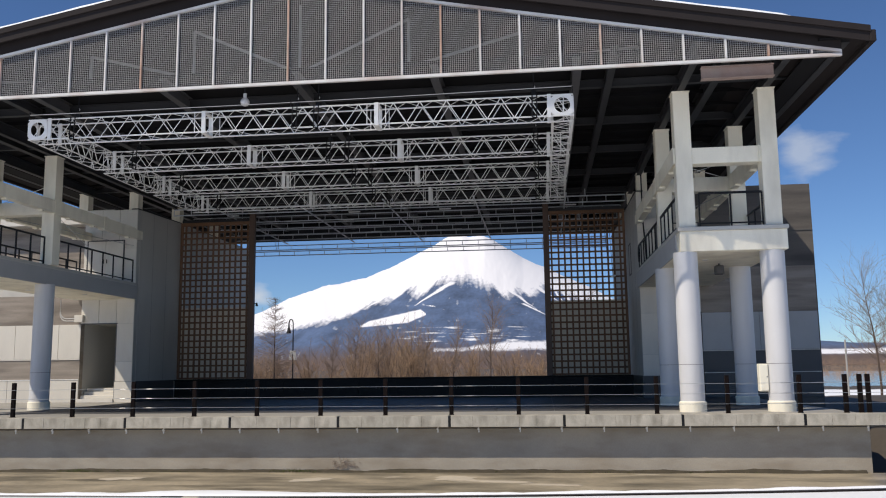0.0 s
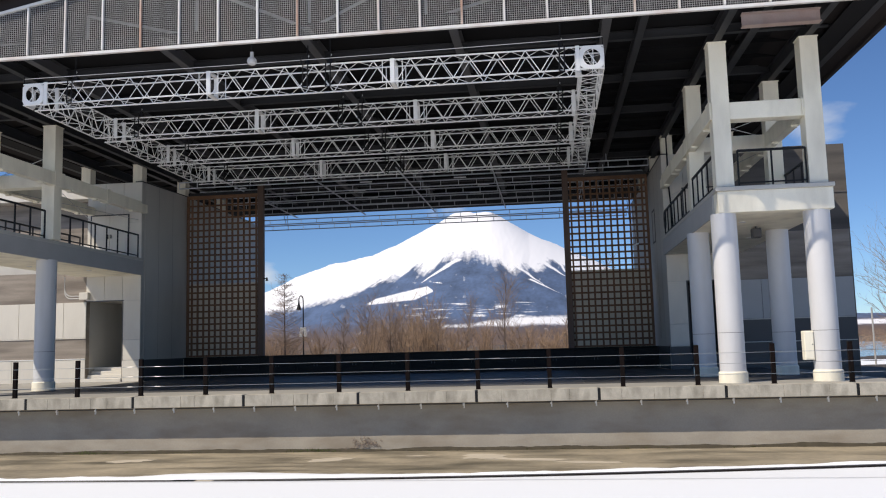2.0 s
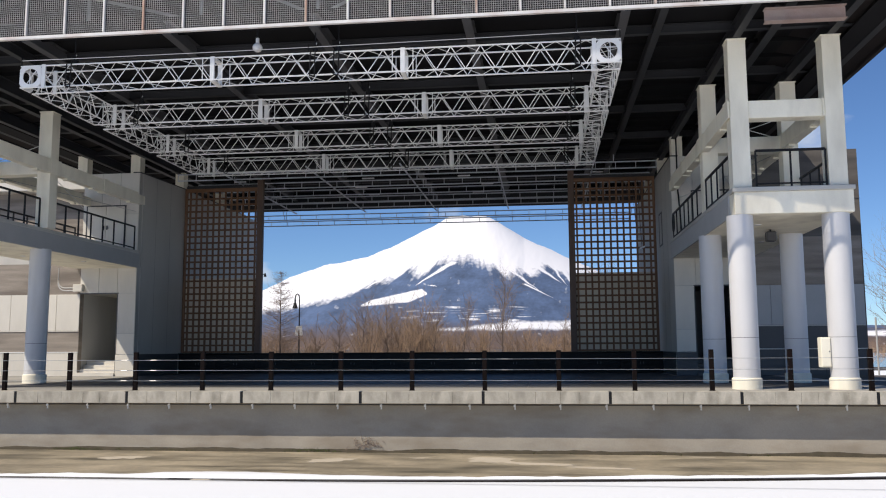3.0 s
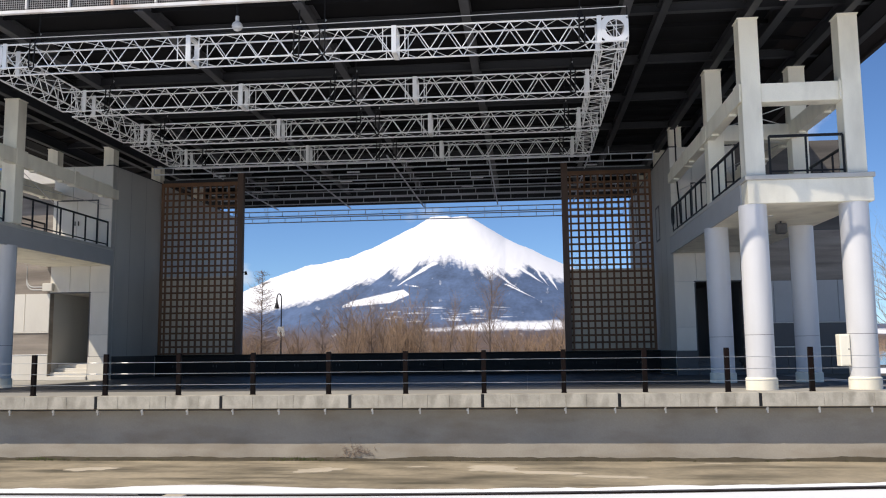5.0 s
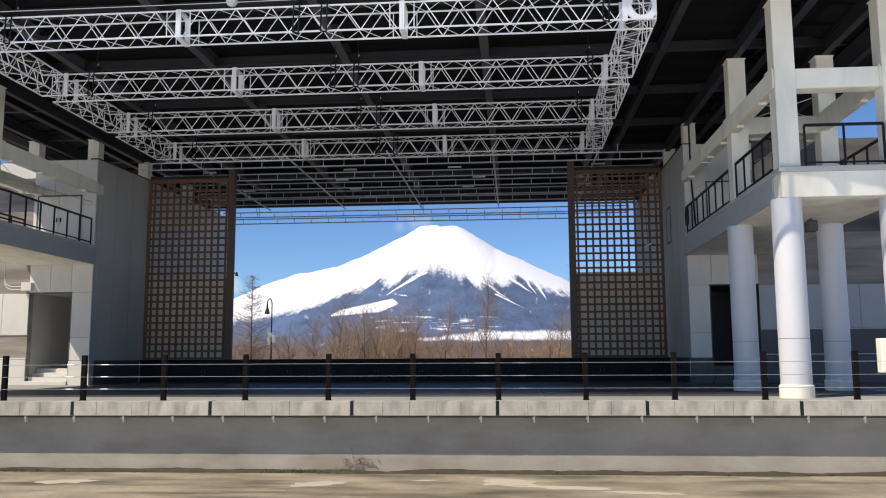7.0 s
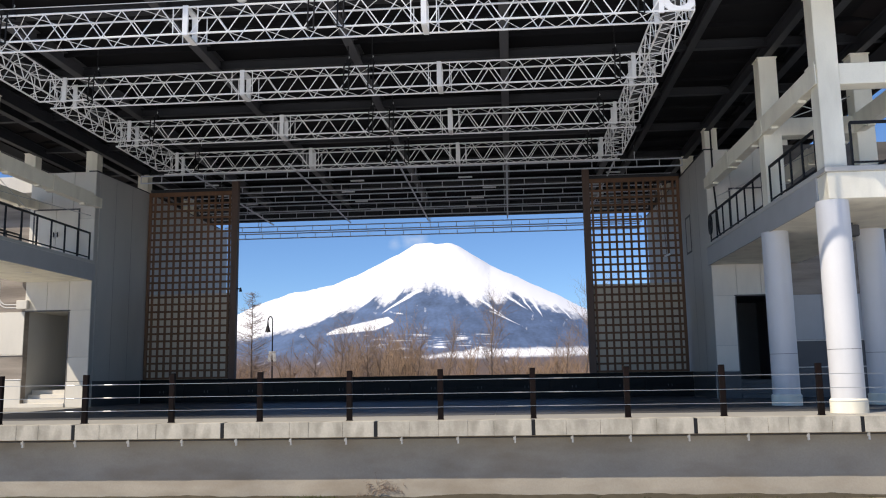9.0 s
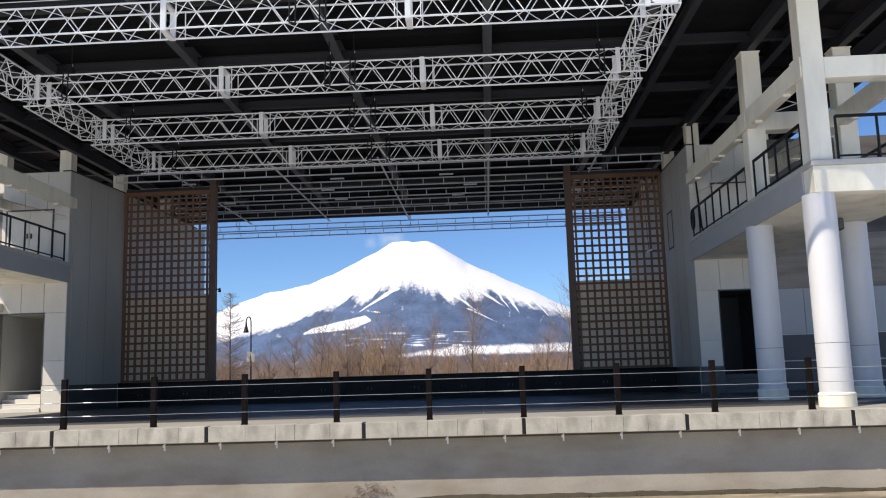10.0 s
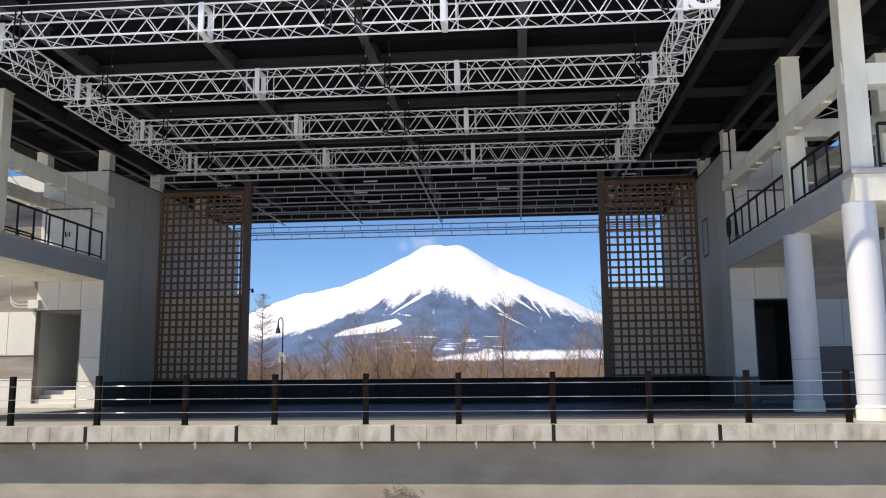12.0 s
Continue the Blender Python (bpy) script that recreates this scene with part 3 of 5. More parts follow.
def build_gable_mesh():
    g = thing("gable_screen", (GX, 23.45, 10.0), "wire mesh gable screen with white rusty upright bars", "screen")
    y, zb = 23.45, 10.0
    half = (13.15 - zb - 0.1) / SLOPE

    def top(x):
        return 13.15 - SLOPE * abs(x - GX)
    part("bottom_bar", boxes((GX - half, GX + half, y - 0.05, y + 0.05, zb - 0.045, zb + 0.045), bevel=0.008), MESHBAR, g)
    for side in (1, -1):
        bm = nb()
        vs = []
        for yy in (y - 0.05, y + 0.05):
            for dz in (-0.045, 0.04):
                for u in (0.0, half):
                    vs.append(bm.verts.new(((GX + side * u), yy, top((GX + side * u)) + dz)))
        for f in ((0, 1, 3, 2), (4, 6, 7, 5), (0, 4, 5, 1), (2, 3, 7, 6), (0, 2, 6, 4), (1, 5, 7, 3)):
            bm.faces.new([vs[i] for i in f])
        bmesh.ops.recalc_face_normals(bm, faces=bm.faces)
        part("top_bar", bm, MESHBAR, g)
        # dark board that closes the gap up to the roof
        bm = nb()
        vs = []
        for yy in (y - 0.03, y + 0.03):
            for u in (0.0, half):
                x = GX + side * u
                vs += [bm.verts.new((x, yy, top(x) + 0.042)), bm.verts.new((x, yy, 13.58 - SLOPE * abs(x - CX)))]
        for f in ((0, 2, 3, 1), (4, 5, 7, 6), (0, 4, 6, 2), (1, 3, 7, 5), (0, 1, 5, 4), (2, 6, 7, 3)):
            bm.faces.new([vs[i] for i in f])
        bmesh.ops.recalc_face_normals(bm, faces=bm.faces)
        part("head_board", bm, FASCIA, g, "dark board above the mesh")
    n = int(half / 1.173)
    edges = [GX + 1.173 * k for k in range(-n, n + 1)]
    for x in edges:
        part("upright_bar", boxes((x - 0.028, x + 0.028, y - 0.06, y + 0.03, zb + 0.06, top(x) - 0.06), bevel=0.006), RUSTBAR if round((x - GX) / 1.173) % 4 == 0 else MESHBAR, g)
    pitch, r = 0.0607, 0.0062
    bays = [GX - half] + edges + [GX + half]
    for x0, x1 in zip(bays, bays[1:]):
        v, f = [], []

        def wire(p, q, horizontal):
            k = len(v)
            for a in (p, q):
                for c, s in ((1, 0), (-0.5, 0.87), (-0.5, -0.87)):
                    v.append((a[0], a[1] + c * r, a[2] + s * r) if horizontal else (a[0] + s * r, a[1] + c * r, a[2]))
            f.extend(((k, k + 1, k + 4, k + 3), (k + 1, k + 2, k + 5, k + 4), (k + 2, k, k + 3, k + 5)))
        x = x0 + pitch / 2
        while x < x1:
            if top(x) - zb > 0.1:
                wire((x, y, zb), (x, y, top(x)), False)
            x += pitch
        z = zb + pitch
        while z < max(top(x0), top(x1)):
            reach = (13.15 - z) / SLOPE
            a, b = max(x0, GX - reach), min(x1, GX + reach)
            if b - a > 0.02:
                wire((a, y + 0.01, z), (b, y + 0.01, z), True)
            z += pitch
        me = bpy.data.meshes.new("mesh_panel")
        me.from_pydata([Vector(p) - g.location for p in v], [], f)
        me.materials.append(MESHW)
        ob = new("mesh_panel", me)
        ob.parent = g
    # roof truss members seen through the mesh
    t = thing("gable_truss", (CX, 25.2, 10.9), "grey steel roof truss behind the mesh screen", "truss")
    bar = unit_bar("member", 0.05, ATTIC, 6)
    for k in range(-4, 4):
        xa, xb = CX + 3.6 * k, CX + 3.6 * (k + 1)
        za, zc = 13.27 - SLOPE * abs(xa - CX), 13.27 - SLOPE * abs(xb - CX)
        if k < 0:
            piece("member", bar, t, rod((xa, 25.2, max(za, 11.0)), (xb, 25.2, 10.95)))
        else:
            piece("member", bar, t, rod((xa, 25.2, 10.95), (xb, 25.2, max(zc, 11.0))))
        piece("member", bar, t, rod((xa, 25.2, 10.95), (xa, 25.2, max(za, 11.1))))
    for z in (11.5,):
        w = (13.3 - z) / SLOPE
        piece("member", bar, t, rod((CX - w, 26.4, z), (CX + w, 26.4, z)))


def build_trusses():
    """Hung aluminium lighting grid: four cross trusses and two side trusses."""
    xl, xr, z0, z1, w = -16.95, 0.90, 9.02, 9.68, 0.62
    chord = unit_bar("chord", 0.025, ALU, 8)
    diag = unit_bar("diagonal", 0.0145, ALU, 6)
    lace = unit_bar("lacing", 0.010, ALU, 5)
    # joint plate with an eight-sided opening
    bm = nb()
    loops = []
    for yy in (-0.015, 0.015):
        inner, outer = [], []
        for i in range(16):
            t = (i + 0.5) / 16 * math.tau
            cs, sn = math.cos(t), math.sin(t)
            inner.append(bm.verts.new((0.245 * cs, yy, 0.245 * sn)))
            k = 0.34 / max(abs(cs), abs(sn))
            k = min(k, 0.44)
            outer.append(bm.verts.new((k * cs, yy, k * sn)))
        loops.append((inner, outer))
    for i in range(16):
        k = (i + 1) % 16
        (ai, ao), (bi, bo) = loops
        bm.faces.new((ai[i], ai[k], ao[k], ao[i]))
        bm.faces.new((bi[i], bo[i], bo[k], bi[k]))
        bm.faces.new((ai[i], bi[i], bi[k], ai[k]))
        bm.faces.new((ao[i], ao[k], bo[k], bo[i]))
    bmesh.ops.recalc_face_normals(bm, faces=bm.faces)
    plate = mesh_of(bm, "end_plate", ALU)
    bm = nb()
    for yy in (-0.31, 0.31):
        box(bm, -0.065, 0.065, yy - 0.03, yy + 0.03, -0.36, 0.36)
    for zz in (-0.34, 0.34):
        box(bm, -0.065, 0.065, -0.28, 0.28, zz - 0.03, zz + 0.03)
    strap = mesh_of(bm, "joint_sleeve", ALU)

    flat = mesh_of(box(nb(), -0.06, 0.06, -0.03, 0.03, -0.37, 0.37, bevel=0.005), "joint_sleeve", ALU)

    def zigzag(parent, m, a, b, p0, p1, n, bar, name):
        """n bays of v-shaped bars between two parallel lines."""
        pts = []
        for i in range(2 * n + 1):
            f = i / (2 * n)
            base = p0 if i % 2 == 0 else p1
            pts.append(Vector(a).lerp(Vector(b), f) + Vector(base))
        for s, e in zip(pts, pts[1:]):
            piece(name, bar, parent, m @ rod(s, e))

    def run(name, length, joints, m, ends, label):
        t = thing(name, m.translation, label, "truss", "lighting truss grid")
        cuts = [0.0] + joints + [length]
        h = z1 - z0
        for yy in (0.0, w):
            for zz in (0.0, h):
                piece("chord", chord, t, m @ rod((0, yy, zz), (length, yy, zz)))
        for a, b in zip(cuts, cuts[1:]):
            n = max(1, round((b - a) / 0.93))
            a2, b2 = a + 0.12, b - 0.12
            for yy in (0.0, w):
                zigzag(t, m, (a2, yy, 0), (b2, yy, 0), (0, 0, 0.0), (0, 0, h), n, diag, "diagonal")
            for zz in (0.0, h):
                zigzag(t, m, (a2, 0, zz), (b2, 0, zz), (0, 0, 0), (0, w, 0), n, lace, "lacing")
            for xx in (a + 0.3, b - 0.3):
                for yy in (0.0, w):
                    piece("diagonal", diag, t, m @ rod((xx, yy, 0), (xx, yy, h)))
        for j in joints:
            piece("joint_sleeve", strap, t, m @ Matrix.Translation((j, w / 2, h / 2)) @ Matrix.Diagonal((1, 0.98, 1.02, 1)))
        if ends:
            for xx in (0.0, length - 0.68):
                piece("end_plate", plate, t, m @ Matrix.Translation((xx + 0.34, -0.03, h / 2)))
            for xx in (0.0, length):
                piece("end_plate", plate, t, m @ Matrix.Translation((xx, w / 2, h / 2)) @ Matrix.Rotation(radians(90), 4, 'Z') @ Matrix.Diagonal((0.92, 1, 1, 1)))
        for xx in (0.74, length - 0.74):
            if not name.startswith("side"):
                piece("joint_sleeve", flat, t, m @ Matrix.Translation((xx, 0.0, h / 2)))
                piece("joint_sleeve", flat, t, m @ Matrix.Translation((xx, w, h / 2)))
        return t
    ys = [24.85, 29.15, 33.4, 37.6]
    for y in ys:
        run("box_truss", xr - xl, [-10.92 - xl, -5.25 - xl], Matrix.Translation((xl, y, z0)), y == ys[0], "silver aluminium box truss hung below the roof")
    for x in (xl + 0.62, xr):
        for ya, yb in zip(ys, ys[1:]):
            m = Matrix.Translation((x, ya + w, z0)) @ Matrix.Rotation(radians(90), 4, 'Z')
            run("side_truss", yb - ya - w, [], m, False, "silver aluminium side truss joining the cross trusses")
    # hoists and slings
    for y in ys:
        for x in (-15.4, -7.9, -7.2, -0.3):
            h = thing("chain_hoist", (x, y + 0.3, 9.7), "black chain hoist with slings holding the truss", "hoist", "chain hoists")
            part("chain", tube(nb(), (x, y + 0.3, 9.9), (x, y + 0.3, 10.82), 0.018, 6), BLACK, h)
            bm = nb()
            tube(bm, (x, y + 0.31, 9.72), (x, y + 0.31, 9.98), 0.075, 10)
            box(bm, x - 0.09, x + 0.09, y + 0.25, y + 0.39, 9.78, 9.92, bevel=0.02)
            hb = part("hoist_body", bm, BLACK, h)
            part("hook", polyline([(x, y + 0.31, 9.98), (x, y + 0.31, 10.04), (x + 0.04, y + 0.31, 10.08), (x, y + 0.31, 10.12)], 0.014, 5), WIRE, hb)
            part("sling", polyline([(x - 0.05, y - 0.06, 9.70), (x - 0.07, y - 0.06, 9.0), (x + 0.07, y - 0.05, 8.97), (x + 0.09, y - 0.05, 9.70), (x, y + 0.3, 9.8)], 0.02), BLACK, h)
    # rope along the front truss
    pts = [(xl, 24.75, 9.86)] + [(xl + (xr - xl) * i / 20, 24.75, 9.86 + 0.08 * i / 20 - 0.04 * math.sin(math.pi * i / 20)) for i in range(1, 21)]
    rope = thing("safety_rope", (xl, 24.85, 9.7), "thin pale safety rope on short stanchions along the front truss", "rope")
    part("rope", polyline([(x, 24.85, z) for x, y, z in pts], 0.013, 5), WIRE, rope)
    for x in (xl + 0.02, (xl + xr) / 2, xr - 0.02):
        part("stanchion", tube(nb(), (x, 24.85, 9.68), (x, 24.85, 9.95), 0.018, 6), BLACK, rope)
    d = thing("pendant_lamp", (-9.75, 25.4, 10.0), "small white dome lamp hanging from the roof", "lamp")
    bm = nb()
    bmesh.ops.create_uvsphere(bm, u_segments=16, v_segments=10, radius=0.15, matrix=Matrix.Translation((-9.75, 25.4, 10.13)) @ Matrix.Diagonal((1, 1, 0.95, 1)))
    part("globe", bm, WHITE, d)
    part("stem", tube(nb(), (-9.75, 25.4, 10.2), (-9.75, 25.4, 10.42), 0.055, 10), WHITE, d)
    part("ceiling_plate", tube(nb(), (-9.75, 25.4, 10.42), (-9.75, 25.4, 10.84), 0.03, 8), BLACK, d)


def build_rear_ladders():
    bar = unit_bar("tube", 0.034, BATTEN, 6)
    thin = unit_bar("rung", 0.02, BATTEN, 5)
    def ladder(y, za, zb, xa, xb, step, ob_label):
        t = thing("ladder_batten", (xa, y, za), ob_label, "batten", "ladder battens")
        for z in (za, zb):
            piece("tube", bar, t, rod((xa, y, z), (xb, y, z)))
        n = int((xb - xa) / step)
        for i in range(n + 1):
            x = xa + (xb - xa) * i / n
            piece("rung", thin, t, rod((x, y, za), (x, y, zb)))
        for x in (xa + 2, (xa + xb) / 2, xb - 2):
            if y < 53:
                piece("rung", thin, t, rod((x, y, zb), (x, y, 10.84)))
            else:
                piece("rung", thin, t, rod((x, y, zb), (x, y, 10.05)))
                piece("rung", thin, t, rod((x, 53.25, 10.05), (x, y, 10.05)))
    for y, za, zb in ((42.4, 9.70, 10.02), (45.0, 9.68, 9.98), (47.3, 9.68, 9.98), (49.6, 9.68, 9.98), (51.6, 9.68, 9.98)):
        ladder(y, za, zb, X(-1, 11.95), X(1, 11.95), 0.95, "grey steel ladder-shaped lighting batten")
    ladder(53.6, 9.31, 9.60, X(-1, 11.9), X(1, 11.9), 1.0, "grey steel ladder-shaped batten behind the roof edge")
    ladder(54.2, 9.02, 9.30, X(-1, 11.9), X(1, 11.9), 1.0, "grey steel ladder-shaped batten behind the roof edge")
    for k in range(-2, 3):
        p = part("ceiling_pipe", tube(nb(), (CX + 4.45 * k, 39.6, 9.63), (CX + 4.45 * k, 53.15, 9.63), 0.04, 8), BATTEN)
        tagged(p, "pale grey steel pipe carrying the rear battens", "pipe", "ceiling pipes")
    rnd = random.Random(8)
    for y in (44.2, 46.5, 48.8, 51.0):
        for k in range(4):
            x = CX - 9 + 6 * k + rnd.uniform(-0.6, 0.6)
            f = thing("batten_lamp", (x, y, 10.0), "short white fluorescent batten lamp under the ceiling", "lamp", "batten lamps")
            part("body", boxes((x - 0.32, x + 0.32, y - 0.05, y + 0.05, 9.9, 9.96), bevel=0.01), LAMPW, f)
            part("hanger", tube(nb(), (x, y, 9.96), (x, y, 10.84), 0.012, 5), BLACK, f)


# ---- side buildings ----
def wall_panels(parent, x0, x1, y, z_cuts, x_step, mats, name="panel"):
    """Cladding panels with open joints on a wall that faces the audience."""
    for k, (za, zb) in enumerate(zip(z_cuts, z_cuts[1:])):
        n = max(1, round(abs(x1 - x0) / x_step))
        w = (x1 - x0) / n
        me = mesh_of(box(nb(), -abs(w) / 2 + 0.008, abs(w) / 2 - 0.008, -0.02, 0.02, -(zb - za) / 2 + 0.008, (zb - za) / 2 - 0.008, bevel=0.005), name, mats[k % len(mats)])
        for i in range(n):
            piece(name, me, parent, Matrix.Translation((x0 + w * (i + 0.5), y - 0.02, (za + zb) / 2)))


def build_tower(side):
    nm = "east" if side > 0 else "west"
    ui, yf = (12.1 if side > 0 else 12.3), 39.05
    d0 = ui + (0.82 if side > 0 else 0.88)         # door opening
    d1 = d0 + 1.87
    uo = d1
    x = lambda u: X(side, u)
    bm = nb()
    box(bm, x(ui), x(d0), yf, yf + 0.3, DECKZ, 3.77)
    box(bm, x(ui), x(uo), yf, yf + 0.3, 3.77, 9.45)
    wall = part("wall_front_" + nm, bm, GREYWALL)
    tagged(wall, "light grey panelled side tower wall with a doorway", "wall", kind="structure")
    wall_panels(wall, x(ui), x(d0), yf, [0.95, 1.9, 3.77], 1.2, [PANEL])
    wall_panels(wall, x(ui), x(uo), yf, [3.77, 5.6], 1.0, [PANEL])
    wall_panels(wall, x(ui), x(uo), yf, [5.6, 7.5, 9.45], 1.0, [PANEL])
    # east plinth coloured dark for its shade, west one left pale
    part("plinth", boxes((x(ui - 0.03), x(d0), yf - 0.06, yf, DECKZ, 0.93), bevel=0.01), PANEL if side < 0 else SHADEJOINT, wall)
    ub, end = (12.08, 53.0) if side > 0 else (12.0, 54.4)      # face of the inner wall at the lattice

    def flank(y):
        return ui + (ub - ui) * max(0.0, min(1.0, (y - yf) / (43.3 - yf)))

    def slice_of(name, ya, yb, proud, deep, za, zb, mat, parent=None):
        """A length of the flaring inner wall."""
        bm = nb()
        cuts = [ya] + [43.3] * (ya < 43.3 < yb) + [yb]
        low, high = [], []
        for y in cuts + cuts[::-1]:
            d = -proud if len(low) < len(cuts) else deep
            low.append(bm.verts.new((x(flank(y) + d), y, za)))
            high.append(bm.verts.new((x(flank(y) + d), y, zb)))
        bm.faces.new(low)
        bm.faces.new(high)
        for i in range(len(low)):
            k = (i + 1) % len(low)
            bm.faces.new((low[i], low[k], high[k], high[i]))
        bmesh.ops.recalc_face_normals(bm, faces=bm.faces)
        return part(name, bm, mat, parent)
    inner = slice_of("wall_inner_" + nm, yf + 0.3, end, 0.0, 0.3, DECKZ, 9.45, GREYWALL)
    tagged(inner, "plain grey side wall of the stage, in shade", "wall", kind="structure")
    slice_of("wall_cap", yf - 0.05, 53.0, 0.03, 0.33, 9.45, 9.49, BEAM, inner)
    # foot band whose dark colour stands for shade along the wall
    slice_of("wall_band", yf + 0.3, 43.1, 0.02, -0.001, DECKZ, 0.95, SHADEJOINT, inner)
    for y in (40.6, 41.95):
        slice_of("wall_joint", y - 0.005, y + 0.005, 0.003, -0.001, 0.98, 9.4, SHADEJOINT, inner)
    # doorway: jambs, passage, steps; the east ones coloured dark for their shade
    room = part("passage_" + nm, boxes((x(d0 - 0.1), x(d0), yf + 0.3, 43, DECKZ, 3.9), (x(d1), x(d1 + 0.15), yf + 0.335, 43, DECKZ, 3.9), (x(d0), x(d1), yf + 0.3, 43, 3.78, 3.9), (x(d0 - 0.1), x(d1 + 0.15), 43, 43.1, DECKZ, 3.9)), GREYWALL if side < 0 else SHADEJOINT)
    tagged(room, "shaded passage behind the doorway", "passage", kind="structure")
    st = thing("steps", (x(d0 + 0.9), yf, DECKZ), "pale concrete steps up into the side doorway" if side < 0 else "concrete steps coloured dark for the shaded east doorway", "steps")
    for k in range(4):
        part("step", boxes((x(d0 + 0.02), x(d1 - 0.02), yf - 0.12 + 0.3 * k, yf + 0.18 + 0.3 * k if k < 3 else 42.9, DECKZ, DECKZ + 0.17 * (k + 1)), bevel=0.012), PANEL if side < 0 else SHADEJOINT, st)
    fr = part("door_frame", boxes((x(d0) - 0.025, x(d0) + 0.025, yf - 0.045, yf + 0.1, DECKZ, 3.72), (x(d0) - 0.04 * side, x(d1) - 0.002 * side, yf - 0.045, yf + 0.1, 3.745, 3.795)), BEAMP)
    tagged(fr, "thin grey metal door surround", "door frame", kind="structure")
    # outer wall with bands of cladding, the east ones darkened for their shade
    yo = yf + 0.03
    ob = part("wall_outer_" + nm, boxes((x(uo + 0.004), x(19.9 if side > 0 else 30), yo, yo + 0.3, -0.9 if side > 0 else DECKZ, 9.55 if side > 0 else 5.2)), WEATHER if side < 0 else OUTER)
    tagged(ob, "grey outer wall with panel and weathered bands, shade-coloured on the east", "wall", kind="structure")
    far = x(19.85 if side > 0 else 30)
    wall_panels(ob, x(uo + 0.004), far, yo, [DECKZ, 1.03], 1.8, [PANEL if side < 0 else SHADEJOINT])
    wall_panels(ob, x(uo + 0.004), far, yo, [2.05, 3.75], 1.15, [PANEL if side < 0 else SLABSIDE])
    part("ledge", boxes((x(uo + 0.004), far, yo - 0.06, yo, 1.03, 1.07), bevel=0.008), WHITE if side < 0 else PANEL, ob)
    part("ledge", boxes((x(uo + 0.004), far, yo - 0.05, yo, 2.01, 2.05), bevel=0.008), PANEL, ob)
    part("weathered_band", boxes((x(uo + 0.004), far, yo - 0.012, yo, 1.07, 2.01)), WEATHER if side < 0 else SHADEJOINT, ob)
    if side > 0:
        part("weathered_band", boxes((x(uo + 0.004), far, yo - 0.012, yo, 3.75, 5.8)), WEATHER, ob)
        for z in (5.8, 7.4):
            part("ledge", boxes((x(uo + 0.004), x(19.9), yo - 0.03, yo, z, z + 0.03)), SHADEJOINT, ob)
        side_wall = part("wall_side_" + nm, boxes((x(19.6), x(19.9), yo + 0.3, 53, -0.7, 9.55)), OUTER)
        tagged(side_wall, "grey concrete end wall of the side building", "wall", kind="structure")
        back = part("wall_terrace_" + nm, boxes((x(uo), x(19.9), 52.7, 53, -0.7, 9.5)), CONCRETE)
        tagged(back, "concrete back wall of the side building", "wall", kind="structure")
    else:
        up = part("wall_terrace_" + nm, boxes((x(uo), x(30), 42.6, 42.9, 5.2, 10.0)), WEATHER)
        tagged(up, "weathered set-back upper wall behind the terrace", "wall", kind="structure")
        part("panel_band", boxes((x(uo), x(30), 42.56, 42.6, 5.2, 7.0)), PANEL, up)
        part("roof_edge", boxes((x(uo), x(30), 41.8, 43, 9.3, 10.05), bevel=0.02), PANEL, up)
    # short posts that carry the roof above the wall
    bm = nb()
    box(bm, -0.24, 0.24, -0.24, 0.24, 0, 0.90, bevel=0.012)
    box(bm, -0.265, 0.265, -0.265, 0.265, 0.90, 0.92)
    me = mesh_of(bm, "roof_post", PAINT)
    for u, y in ((ui + 0.32, 39.4), (ui + 2.98, 39.4), (ub + 0.34, 43.7), (ub + 0.34, 49.0)):
        ob = piece("roof_post", me, None, Matrix.Translation((x(u), y, 9.44)))
        tagged(ob, "short cream post between tower wall and roof", "post", "roof posts")


def round_column(x, y, z_top):
    c = thing("round_column", (x, y, DECKZ), "round pale grey steel column on a cream plinth", "column", "round columns")
    bm = nb()
    tube(bm, (x, y, DECKZ + 0.33), (x, y, 1.4), 0.375, 40)
    tube(bm, (x, y, 1.412), (x, y, z_top), 0.375, 40)
    part("shaft", bm, COLUMN, c)
    part("joint_ring", tube(nb(), (x, y, 1.397), (x, y, 1.415), 0.369, 40), SHADEJOINT, c, "dark joint round the column")
    bm = nb()
    tube(bm, (x, y, DECKZ), (x, y, DECKZ + 0.30), 0.415, 40)
    tube(bm, (x, y, DECKZ + 0.30), (x, y, DECKZ + 0.33), 0.415, 40, r2=0.385)
    part("plinth", bm, PAINT, c, "cream painted concrete plinth")
    for o in c.children:
        o.data.shade_smooth()
        o.data.set_sharp_from_angle(angle=radians(40))


